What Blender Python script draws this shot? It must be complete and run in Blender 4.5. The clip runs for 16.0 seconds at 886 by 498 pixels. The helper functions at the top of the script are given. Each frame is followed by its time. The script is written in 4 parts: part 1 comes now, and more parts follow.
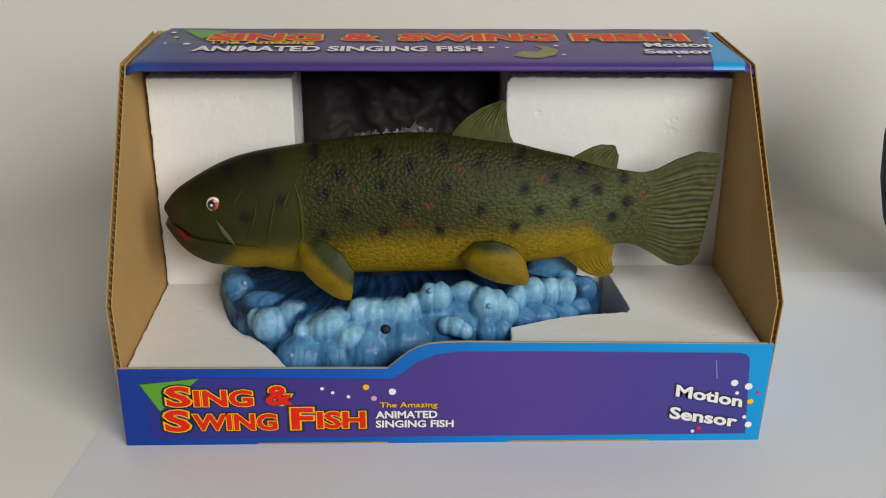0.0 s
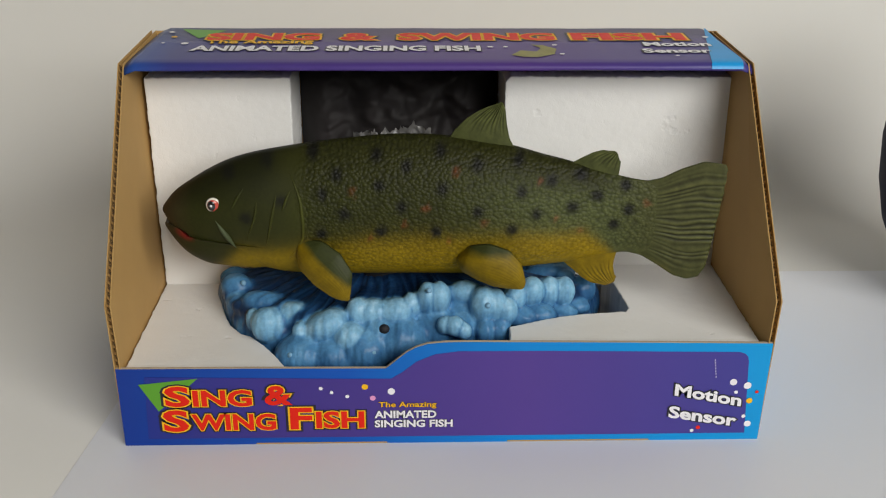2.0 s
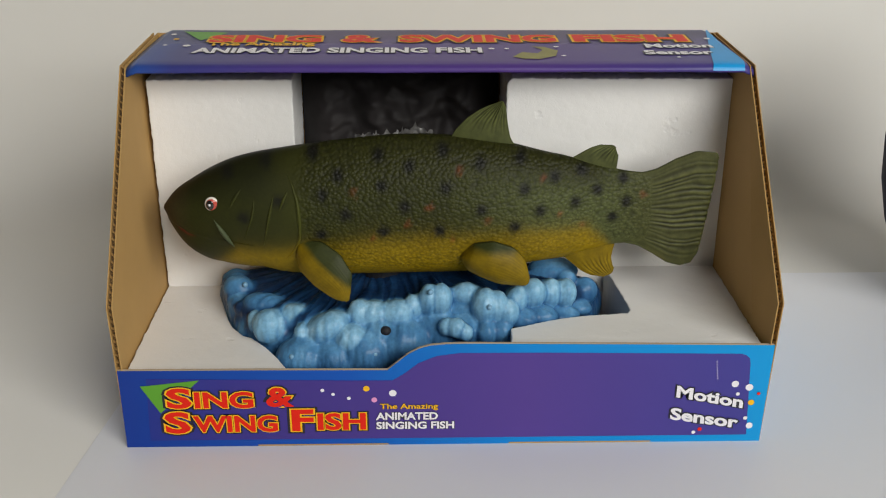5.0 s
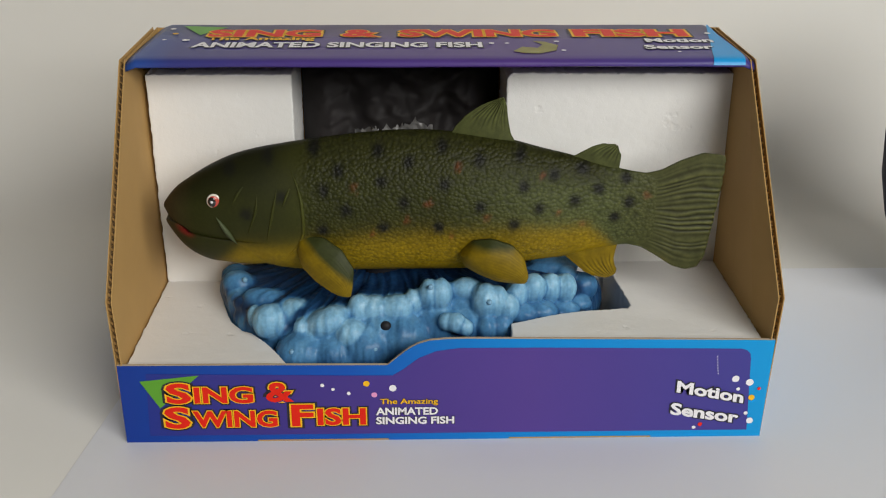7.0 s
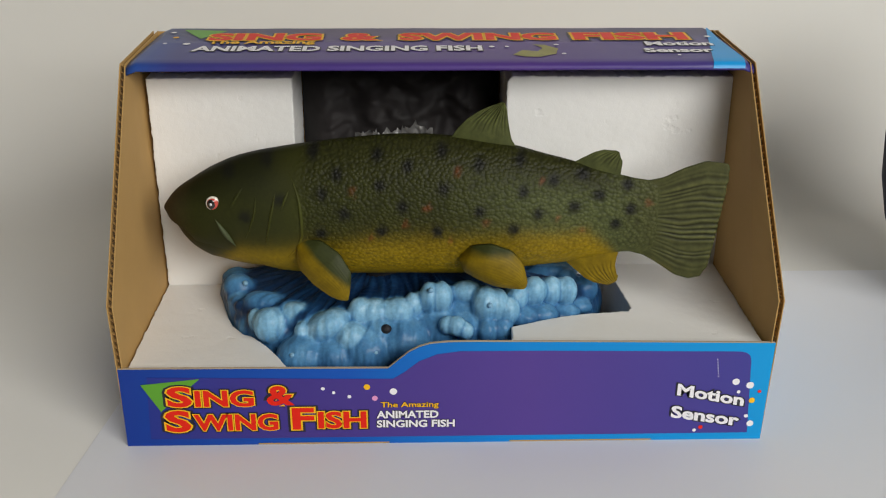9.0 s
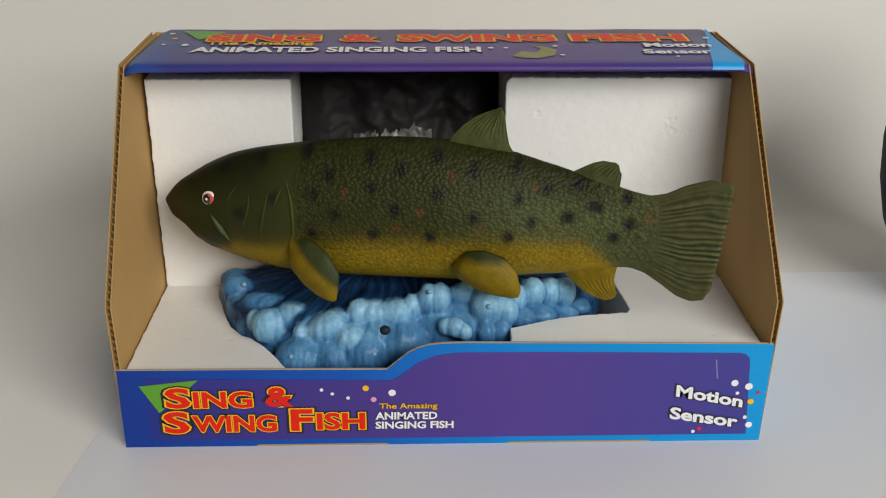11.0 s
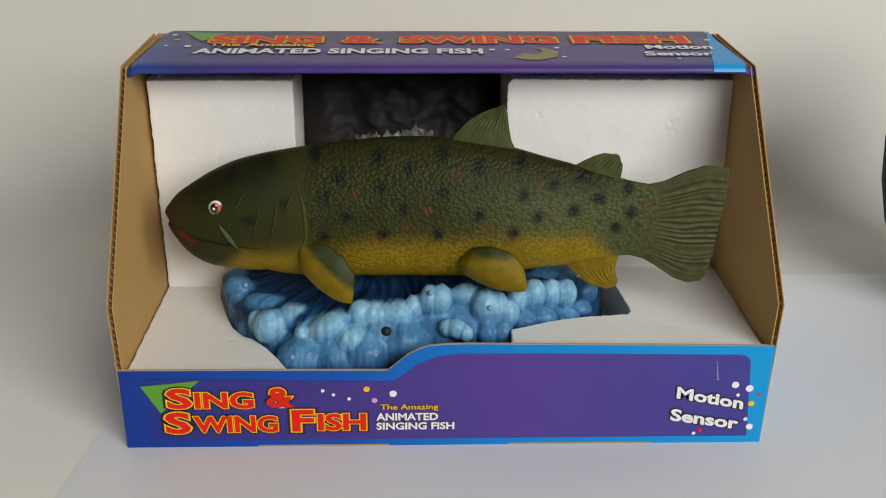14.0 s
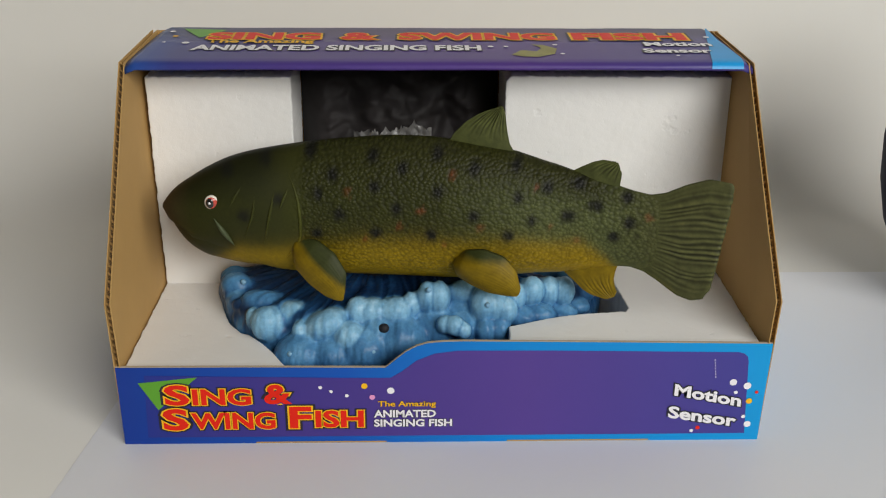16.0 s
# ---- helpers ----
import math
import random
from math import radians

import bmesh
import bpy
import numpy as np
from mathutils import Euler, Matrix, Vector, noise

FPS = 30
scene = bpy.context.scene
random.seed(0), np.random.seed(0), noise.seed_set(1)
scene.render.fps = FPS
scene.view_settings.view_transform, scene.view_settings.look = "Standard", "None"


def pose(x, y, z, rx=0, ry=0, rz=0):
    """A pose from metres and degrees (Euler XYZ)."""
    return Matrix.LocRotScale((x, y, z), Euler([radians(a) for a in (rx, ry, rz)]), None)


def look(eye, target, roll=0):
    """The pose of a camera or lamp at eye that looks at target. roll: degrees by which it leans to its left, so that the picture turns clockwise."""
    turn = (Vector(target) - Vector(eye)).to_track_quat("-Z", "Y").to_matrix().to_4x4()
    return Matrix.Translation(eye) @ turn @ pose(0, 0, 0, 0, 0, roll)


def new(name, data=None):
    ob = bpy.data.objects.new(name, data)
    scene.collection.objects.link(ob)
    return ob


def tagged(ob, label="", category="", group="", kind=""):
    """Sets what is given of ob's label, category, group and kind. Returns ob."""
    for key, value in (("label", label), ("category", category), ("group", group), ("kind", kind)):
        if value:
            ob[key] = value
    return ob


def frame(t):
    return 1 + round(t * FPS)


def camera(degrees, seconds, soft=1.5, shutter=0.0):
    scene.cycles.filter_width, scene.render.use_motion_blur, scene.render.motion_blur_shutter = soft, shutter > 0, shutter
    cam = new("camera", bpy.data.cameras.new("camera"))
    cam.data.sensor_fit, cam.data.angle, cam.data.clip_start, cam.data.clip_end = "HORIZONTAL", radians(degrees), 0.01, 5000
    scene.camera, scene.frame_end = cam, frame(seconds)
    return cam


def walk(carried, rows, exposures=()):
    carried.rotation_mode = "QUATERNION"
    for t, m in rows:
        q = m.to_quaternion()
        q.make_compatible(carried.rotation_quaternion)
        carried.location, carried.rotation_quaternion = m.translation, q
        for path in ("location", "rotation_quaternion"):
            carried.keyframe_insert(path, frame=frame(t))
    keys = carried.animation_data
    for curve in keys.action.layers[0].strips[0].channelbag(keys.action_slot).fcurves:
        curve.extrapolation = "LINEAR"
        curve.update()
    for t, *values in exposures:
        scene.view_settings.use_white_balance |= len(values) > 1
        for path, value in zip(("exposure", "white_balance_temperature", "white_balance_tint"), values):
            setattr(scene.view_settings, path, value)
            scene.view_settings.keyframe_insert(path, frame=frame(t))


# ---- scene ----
cam = camera(46.115, 16.0, soft=1.15)

CAM_ROWS = [
    (0, -0.0193, -0.5527, 0.3798, 66.077, -1.752, 0.477), (0.5, -0.0190, -0.5532, 0.3796, 66.118, -1.657, 0.380),
    (1, -0.0207, -0.5518, 0.3795, 66.139, -1.804, 0.440), (1.5, -0.0199, -0.5518, 0.3786, 66.108, -1.939, 0.503),
    (2, -0.0192, -0.5523, 0.3798, 66.039, -1.821, 0.424), (2.5, -0.0201, -0.5514, 0.3794, 66.042, -1.862, 0.328),
    (3, -0.0198, -0.5514, 0.3789, 66.067, -1.812, 0.386), (3.5, -0.0194, -0.5520, 0.3789, 66.221, -1.888, 0.377),
    (4, -0.0181, -0.5527, 0.3804, 66.222, -1.720, 0.290), (6.5, -0.0175, -0.5520, 0.3785, 65.940, -1.545, 0.312),
    (7, -0.0182, -0.5521, 0.3781, 65.982, -1.638, 0.322), (7.5, -0.0164, -0.5522, 0.3792, 65.901, -1.557, 0.259),
    (8, -0.0182, -0.5527, 0.3796, 65.972, -1.716, 0.237), (8.5, -0.0173, -0.5528, 0.3799, 66.046, -1.579, 0.137),
    (9, -0.0182, -0.5522, 0.3793, 66.070, -1.614, 0.242), (11.5, -0.0190, -0.5521, 0.3788, 66.232, -1.764, 0.321),
    (12, -0.0178, -0.5532, 0.3799, 66.311, -1.730, 0.345)]
CAM_ROWS += [
    (12.5, -0.0196, -0.5534, 0.3783, 66.375, -1.868, 0.371), (13, -0.0187, -0.5530, 0.3783, 66.367, -1.719, 0.245),
    (13.5, -0.0191, -0.5533, 0.3776, 66.421, -1.704, 0.386), (14, -0.0182, -0.5530, 0.3793, 66.238, -1.607, 0.393),
    (14.5, -0.0181, -0.5532, 0.3787, 66.285, -1.592, 0.363), (15, -0.0184, -0.5521, 0.3778, 66.265, -1.657, 0.397),
    (15.5, -0.0181, -0.5526, 0.3792, 66.127, -1.679, 0.455), (16, -0.0168, -0.5530, 0.3786, 66.126, -1.600, 0.470)]
walk(cam, [(t, pose(x, y, z, rx, 0, rz) @ pose(0, 0, 0, 0, 0, roll)) for t, x, y, z, rx, rz, roll in CAM_ROWS])

# ---- light: a daylit room, one window beside the table ----
world = bpy.data.worlds.new("sky")
scene.world = world
world.use_nodes = True
wn = world.node_tree
sky = wn.nodes.new("ShaderNodeTexSky")
sky.sky_type, sky.sun_disc, sky.sun_elevation, sky.sun_rotation = "NISHITA", False, radians(35), radians(120)
wn.links.new(sky.outputs[0], wn.nodes["Background"].inputs[0])
wn.nodes["Background"].inputs[1].default_value = 0.1

WINDOW_POWER = 96.0
lamp = bpy.data.lights.new("window_light", "AREA")
lamp.shape, lamp.size, lamp.size_y, lamp.energy, lamp.color = "RECTANGLE", 2.2, 1.4, WINDOW_POWER, (1.0, 0.985, 0.925)
new("window_light", lamp).matrix_world = look((1.5, -2.42, 1.6), (0.0, 0.1, 0.1))
scene.view_settings.exposure = 0.0


# ---- materials ----
def material(name, color, rough=0.6, metal=0.0, vary=0.12, scale=60.0, bump=0.1, bump_scale=400.0, spec=0.5, coat=0.0, dist=0.0004):
    """A plain surface with stains at one scale and grain at another."""
    m = bpy.data.materials.new(name)
    m.use_nodes = True
    t, n = m.node_tree, m.node_tree.nodes
    b = n["Principled BSDF"]
    co = n.new("ShaderNodeTexCoord")
    big, fine = n.new("ShaderNodeTexNoise"), n.new("ShaderNodeTexNoise")
    big.inputs["Scale"].default_value, fine.inputs["Scale"].default_value = scale, bump_scale
    big.inputs["Detail"].default_value = 4
    ramp = n.new("ShaderNodeMapRange")
    ramp.inputs[3].default_value, ramp.inputs[4].default_value = 1 - vary, 1 + vary
    mul = n.new("ShaderNodeVectorMath")
    mul.operation = "SCALE"
    mul.inputs[0].default_value = color
    bp = n.new("ShaderNodeBump")
    bp.inputs["Strength"].default_value, bp.inputs["Distance"].default_value = bump, dist
    for tex in (big, fine):
        t.links.new(co.outputs["Object"], tex.inputs["Vector"])
    t.links.new(big.outputs[0], ramp.inputs[0])
    t.links.new(ramp.outputs[0], mul.inputs["Scale"])
    t.links.new(mul.outputs[0], b.inputs["Base Color"])
    t.links.new(fine.outputs[0], bp.inputs["Height"])
    t.links.new(bp.outputs[0], b.inputs["Normal"])
    b.inputs["Roughness"].default_value, b.inputs["Metallic"].default_value = rough, metal
    b.inputs["Specular IOR Level"].default_value = spec
    b.inputs["Coat Weight"].default_value = coat
    b.inputs["Coat Roughness"].default_value = 0.25
    return m


def ramp_material(name, axis, stops, rough=0.4, bump=0.08):
    """Printed card whose ink runs from colour to colour along one axis of the object (metres)."""
    m = material(name, (1, 1, 1), rough, vary=0.05, scale=25, bump=bump, bump_scale=120, spec=0.3)
    t, n = m.node_tree, m.node_tree.nodes
    co = [x for x in n if x.type == "TEX_COORD"][0]
    mul = [x for x in n if x.type == "VECT_MATH"][0]
    sep, rng, ramp = n.new("ShaderNodeSeparateXYZ"), n.new("ShaderNodeMapRange"), n.new("ShaderNodeValToRGB")
    t.links.new(co.outputs["Object"], sep.inputs[0])
    t.links.new(sep.outputs[axis], rng.inputs[0])
    rng.inputs[1].default_value, rng.inputs[2].default_value = stops[0][0], stops[-1][0]
    t.links.new(rng.outputs[0], ramp.inputs[0])
    lo, hi = stops[0][0], stops[-1][0]
    el = ramp.color_ramp.elements
    el[0].color, el[1].color = (*stops[0][1], 1), (*stops[-1][1], 1)
    for p, c in stops[1:-1]:
        el.new((p - lo) / (hi - lo)).color = (*c, 1)
    t.links.new(ramp.outputs[0], mul.inputs[0])
    return m


def painted(name, rough, scales=True):
    """Rubber skin: colours sprayed on the vertices, pebbled scales as relief."""
    m = bpy.data.materials.new(name)
    m.use_nodes = True
    t, n = m.node_tree, m.node_tree.nodes
    b = n["Principled BSDF"]
    at, co = n.new("ShaderNodeAttribute"), n.new("ShaderNodeTexCoord")
    at.attribute_name = "paint"
    noise_a = n.new("ShaderNodeTexNoise")
    noise_a.inputs["Scale"].default_value = 500
    rng = n.new("ShaderNodeMapRange")
    rng.inputs[3].default_value, rng.inputs[4].default_value = 0.72, 1.28
    mul = n.new("ShaderNodeVectorMath")
    mul.operation = "SCALE"
    t.links.new(co.outputs["Object"], noise_a.inputs["Vector"])
    t.links.new(noise_a.outputs[0], rng.inputs[0])
    t.links.new(at.outputs["Color"], mul.inputs[0])
    t.links.new(rng.outputs[0], mul.inputs["Scale"])
    t.links.new(mul.outputs[0], b.inputs["Base Color"])
    bp = n.new("ShaderNodeBump")
    if scales:
        mp, vor, mask = n.new("ShaderNodeMapping"), n.new("ShaderNodeTexVoronoi"), n.new("ShaderNodeMath")
        mp.inputs["Scale"].default_value = (430, 215, 520)
        vor.inputs["Scale"].default_value = 1.0
        vor.feature = "SMOOTH_F1"
        vor.inputs["Smoothness"].default_value = 0.35
        t.links.new(co.outputs["Object"], mp.inputs[0])
        t.links.new(mp.outputs[0], vor.inputs["Vector"])
        mask.operation = "MULTIPLY"
        inv = n.new("ShaderNodeMath")
        inv.operation = "SUBTRACT"
        inv.inputs[0].default_value = 1.0
        t.links.new(vor.outputs["Distance"], inv.inputs[1])
        t.links.new(inv.outputs[0], mask.inputs[0])
        t.links.new(at.outputs["Alpha"], mask.inputs[1])
        t.links.new(mask.outputs[0], bp.inputs["Height"])
        # Scale relief goes into the base colour too: pits between cells darkened.
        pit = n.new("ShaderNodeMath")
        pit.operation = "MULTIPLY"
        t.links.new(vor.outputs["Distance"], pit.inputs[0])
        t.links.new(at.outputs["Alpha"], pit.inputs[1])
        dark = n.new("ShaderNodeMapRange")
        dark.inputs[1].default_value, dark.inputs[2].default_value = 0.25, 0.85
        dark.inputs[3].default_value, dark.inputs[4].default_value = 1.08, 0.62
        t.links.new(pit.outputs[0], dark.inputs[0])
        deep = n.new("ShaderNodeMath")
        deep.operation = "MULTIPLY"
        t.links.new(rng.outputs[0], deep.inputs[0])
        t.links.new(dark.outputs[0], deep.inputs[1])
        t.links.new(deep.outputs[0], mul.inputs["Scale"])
        bp.inputs["Strength"].default_value, bp.inputs["Distance"].default_value = 0.9, 0.0009
    else:
        t.links.new(noise_a.outputs[0], bp.inputs["Height"])
        bp.inputs["Strength"].default_value, bp.inputs["Distance"].default_value = 0.2, 0.0005
    t.links.new(bp.outputs[0], b.inputs["Normal"])
    b.inputs["Roughness"].default_value = rough
    b.inputs["Specular IOR Level"].default_value = 0.22
    return m


def foam_material():
    m = material("expanded_polystyrene", (0.86, 0.845, 0.82), 0.52, vary=0.03, scale=20, bump=0.5, bump_scale=70, dist=0.0012)
    t, n = m.node_tree, m.node_tree.nodes
    co = [x for x in n if x.type == "TEX_COORD"][0]
    b = n["Principled BSDF"]
    vor, bp = n.new("ShaderNodeTexVoronoi"), n.new("ShaderNodeBump")
    vor.feature = "DISTANCE_TO_EDGE"
    vor.inputs["Scale"].default_value = 330
    rng = n.new("ShaderNodeMapRange")
    rng.inputs[2].default_value = 0.12
    bp.inputs["Strength"].default_value, bp.inputs["Distance"].default_value = 0.09, 0.0004
    old = [x for x in n if x.type == "BUMP" and x != bp][0]
    t.links.new(co.outputs["Object"], vor.inputs["Vector"])
    t.links.new(vor.outputs["Distance"], rng.inputs[0])
    t.links.new(rng.outputs[0], bp.inputs["Height"])
    t.links.new(old.outputs[0], bp.inputs["Normal"])
    # scattered dents and nicks
    wide, pits, nick = n.new("ShaderNodeTexNoise"), n.new("ShaderNodeMapRange"), n.new("ShaderNodeBump")
    wide.inputs["Scale"].default_value, wide.inputs["Detail"].default_value = 75, 3
    pits.inputs[1].default_value, pits.inputs[2].default_value = 0.67, 0.76
    pits.inputs[3].default_value, pits.inputs[4].default_value = 1.0, 0.0
    nick.inputs["Strength"].default_value, nick.inputs["Distance"].default_value = 0.35, 0.001
    t.links.new(co.outputs["Object"], wide.inputs["Vector"])
    t.links.new(wide.outputs[0], pits.inputs[0])
    t.links.new(pits.outputs[0], nick.inputs["Height"])
    t.links.new(bp.outputs[0], nick.inputs["Normal"])
    t.links.new(nick.outputs[0], b.inputs["Normal"])
    return m


FOAM = foam_material()
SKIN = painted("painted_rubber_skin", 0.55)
FIN = painted("painted_rubber_fin", 0.55, False)
WAVE = painted("sprayed_shaded_blue_vinyl", 0.34, False)
CARD = material("brown_card", (0.46, 0.275, 0.09), 0.8, vary=0.08, scale=40, bump=0.15, bump_scale=500)
RAW = material("raw_card_edge", (0.50, 0.40, 0.28), 0.85)
CARD_SHADE = material("card_flute_shade", (0.16, 0.10, 0.05), 0.9)
BLUE_EDGE = ramp_material("blue_ink", 0, [(-0.2, (0.004, 0.035, 0.27)), (-0.06, (0.003, 0.08, 0.42)), (0.05, (0.0, 0.22, 0.62)), (0.2, (0.0, 0.29, 0.66))])
PURPLE = ramp_material("purple_ink", 0, [(-0.19, (0.014, 0.03, 0.24)), (-0.1, (0.05, 0.032, 0.22)), (0.05, (0.085, 0.045, 0.26)), (0.19, (0.05, 0.045, 0.26))])
LID_INK = ramp_material("lid_ink", 0, [(-0.2, (0.02, 0.08, 0.33)), (-0.17, (0.035, 0.04, 0.19)), (-0.1, (0.06, 0.035, 0.19)), (0.05, (0.075, 0.035, 0.20)), (0.2, (0.05, 0.04, 0.20))], 0.36, 0.12)
CYAN = material("cyan_ink", (0.0, 0.30, 0.70), 0.4, vary=0.1)
RED = material("red_ink", (0.72, 0.016, 0.004), 0.45, vary=0.04, spec=0.25)
YELLOW = material("yellow_ink", (0.85, 0.47, 0.012), 0.45, vary=0.04, spec=0.25)
GREEN = material("green_ink", (0.10, 0.33, 0.02), 0.4, vary=0.08)
BLACK = material("black_ink", (0.012, 0.011, 0.02), 0.4)
WHITE = material("white_ink", (0.82, 0.80, 0.82), 0.4, vary=0.03)
PINK = material("pink_ink", (0.75, 0.30, 0.55), 0.4)
OLIVE = material("olive_ink", (0.22, 0.20, 0.03), 0.4, vary=0.4, scale=150)
PAPER = material("white_paper", (0.75, 0.75, 0.78), 0.55, vary=0.02, scale=6, bump=0.05, bump_scale=40)
TABLE = material("white_tabletop", (0.74, 0.735, 0.74), 0.45, vary=0.03, scale=4, bump=0.04, bump_scale=60)
WALL = material("offwhite_wall", (0.70, 0.68, 0.64), 0.85, vary=0.03, scale=3, bump=0.08, bump_scale=150)
ROOM = material("unseen_room_grey", (0.22, 0.215, 0.205), 0.9, vary=0.04, scale=2)
FLOORING = material("floor_boards", (0.28, 0.18, 0.10), 0.5, vary=0.2, scale=5)
BAG = material("dark_plastic_film", (0.020, 0.017, 0.017), 0.62, vary=0.6, scale=30, bump=0.2, bump_scale=70, spec=0.22, dist=0.0015)
CLEAR = material("cloudy_film", (0.17, 0.165, 0.16), 0.35, vary=0.6, scale=120, bump=0.5, bump_scale=150, dist=0.001)
HOLE = material("black_hole", (0.006, 0.006, 0.01), 0.7)
EYE_WHITE = material("eye_white", (0.75, 0.70, 0.62), 0.2, coat=0.6, vary=0.02)
EYE_RED = material("eye_red", (0.48, 0.05, 0.03), 0.2, coat=0.6, vary=0.05)
EYE_BLACK = material("eye_black", (0.01, 0.008, 0.008), 0.12, coat=0.8)
MOUTH = material("red_mouth", (0.38, 0.02, 0.012), 0.4, vary=0.3, scale=150)
NAVY = material("dark_navy_plain", (0.006, 0.008, 0.02), 0.6, vary=0.2, spec=0.2)


# ---- helpers of this scene (millimetres in, metres out) ----
def part(name, bm, mat, parent=None, label="", smooth=False):
    me = bpy.data.meshes.new(name)
    bm.normal_update()
    bm.to_mesh(me)
    bm.free()
    for m in mat if isinstance(mat, (list, tuple)) else [mat]:
        me.materials.append(m)
    if smooth:
        me.polygons.foreach_set("use_smooth", [True] * len(me.polygons))
    ob = new(name, me)
    ob.parent = parent
    if label:
        tagged(ob, label)
    return ob


def thing(name, x, y, z, label, category, group="", kind=""):
    e = new(name)
    e.empty_display_size = 0.02
    e.location = (x / 1000, y / 1000, z / 1000)
    return tagged(e, label, category, group, kind)


def prism(outline, lo, hi, axis="z", bm=None):
    """A solid from an outline in the two other axes, between lo and hi along axis. Millimetres."""
    bm = bm or bmesh.new()

    def at(a, b, c):
        return Vector({"z": (a, b, c), "y": (a, c, b), "x": (c, a, b)}[axis]) / 1000
    low = [bm.verts.new(at(a, b, lo)) for a, b in outline]
    top = [bm.verts.new(at(a, b, hi)) for a, b in outline]
    k = len(outline)
    made = [bm.faces.new(low[::-1]), bm.faces.new(top)] + [bm.faces.new((low[i], low[(i + 1) % k], top[(i + 1) % k], top[i])) for i in range(k)]
    bmesh.ops.recalc_face_normals(bm, faces=made)
    return bm


def bevel(bm, width, segments=2):
    bmesh.ops.bevel(bm, geom=list(bm.edges), offset=width / 1000, segments=segments, affect="EDGES", profile=0.5)
    return bm


def ball(c, r, bm=None, sub=3):
    bm = bm or bmesh.new()
    made = bmesh.ops.create_icosphere(bm, subdivisions=sub, radius=1.0)["verts"]
    for v in made:
        v.co = Vector((c[0] + v.co.x * r[0], c[1] + v.co.y * r[1], c[2] + v.co.z * r[2])) / 1000
    return bm


def tube(points, radius, bm=None, sides=8):
    """A round tube through points that thins out towards its ends."""
    bm = bm or bmesh.new()
    rings = []
    for i, p in enumerate(points):
        p = Vector(p)
        d = (Vector(points[min(i + 1, len(points) - 1)]) - Vector(points[max(i - 1, 0)])).normalized()
        a = d.orthogonal().normalized()
        b = d.cross(a)
        r = radius * max(0.12, math.sin(math.pi * (i + 0.15) / (len(points) - 0.7)))
        rings.append([bm.verts.new((p + (a * math.cos(2 * math.pi * k / sides) + b * math.sin(2 * math.pi * k / sides)) * r) / 1000) for k in range(sides)])
    for r0, r1 in zip(rings, rings[1:]):
        for k in range(sides):
            bm.faces.new((r0[k], r0[(k + 1) % sides], r1[(k + 1) % sides], r1[k]))
    bm.faces.new(rings[0][::-1])
    bm.faces.new(rings[-1])
    bmesh.ops.recalc_face_normals(bm, faces=bm.faces)
    return bm


def smooth_curve(xs, keys, vals):
    """Values between keys, rounded off."""
    fine = np.linspace(keys[0], keys[-1], 400)
    v = np.interp(fine, keys, vals)
    k = np.hanning(33)
    k /= k.sum()
    for _ in range(1):
        v = np.convolve(np.pad(v, 16, mode="reflect", reflect_type="odd"), k, "valid")
    return np.interp(xs, fine, v)


def glyphs(text, fat):
    """The outlines of a word as a mesh, in its own plane, fattened by fat (of the letter's height)."""
    cu = bpy.data.curves.new("lettering", "FONT")
    cu.body, cu.size, cu.offset, cu.extrude, cu.resolution_u = text, 1.0, fat, 0.0, 3
    ob = bpy.data.objects.new("lettering", cu)
    scene.collection.objects.link(ob)
    bpy.context.view_layer.update()
    me = bpy.data.meshes.new_from_object(ob.evaluated_get(bpy.context.evaluated_depsgraph_get()))
    bpy.data.objects.remove(ob)
    bpy.data.curves.remove(cu)
    return me


def lettering(name, text, box, parent, layers, place, skew=0.0, spread=1.0):
    """A printed word in the box (a0, b0, a1, b1) of a panel; layers of (material, fatness, height over the card in mm); place maps (a, b, h) to metres."""
    base = glyphs(text, 0.03)
    n = np.array([v.co for v in base.vertices])
    lo, hi = n.min(0), n.max(0)
    a0, b0, a1, b1 = box
    out = None
    for i, (mat, fat, h) in enumerate(layers):
        me = glyphs(text, fat)
        for v in me.vertices:
            u, w = (v.co.x - lo[0]) / (hi[0] - lo[0]), (v.co.y - lo[1]) / (hi[1] - lo[1])
            v.co = place(a0 + u * (a1 - a0), b0 + w * (b1 - b0) + skew * u * (a1 - a0), h)
        me.name = name
        me.materials.append(mat)
        ob = new(name if i == len(layers) - 1 else "letter_outline", me)
        ob.parent = parent
        out = ob
    bpy.data.meshes.remove(base)
    return out


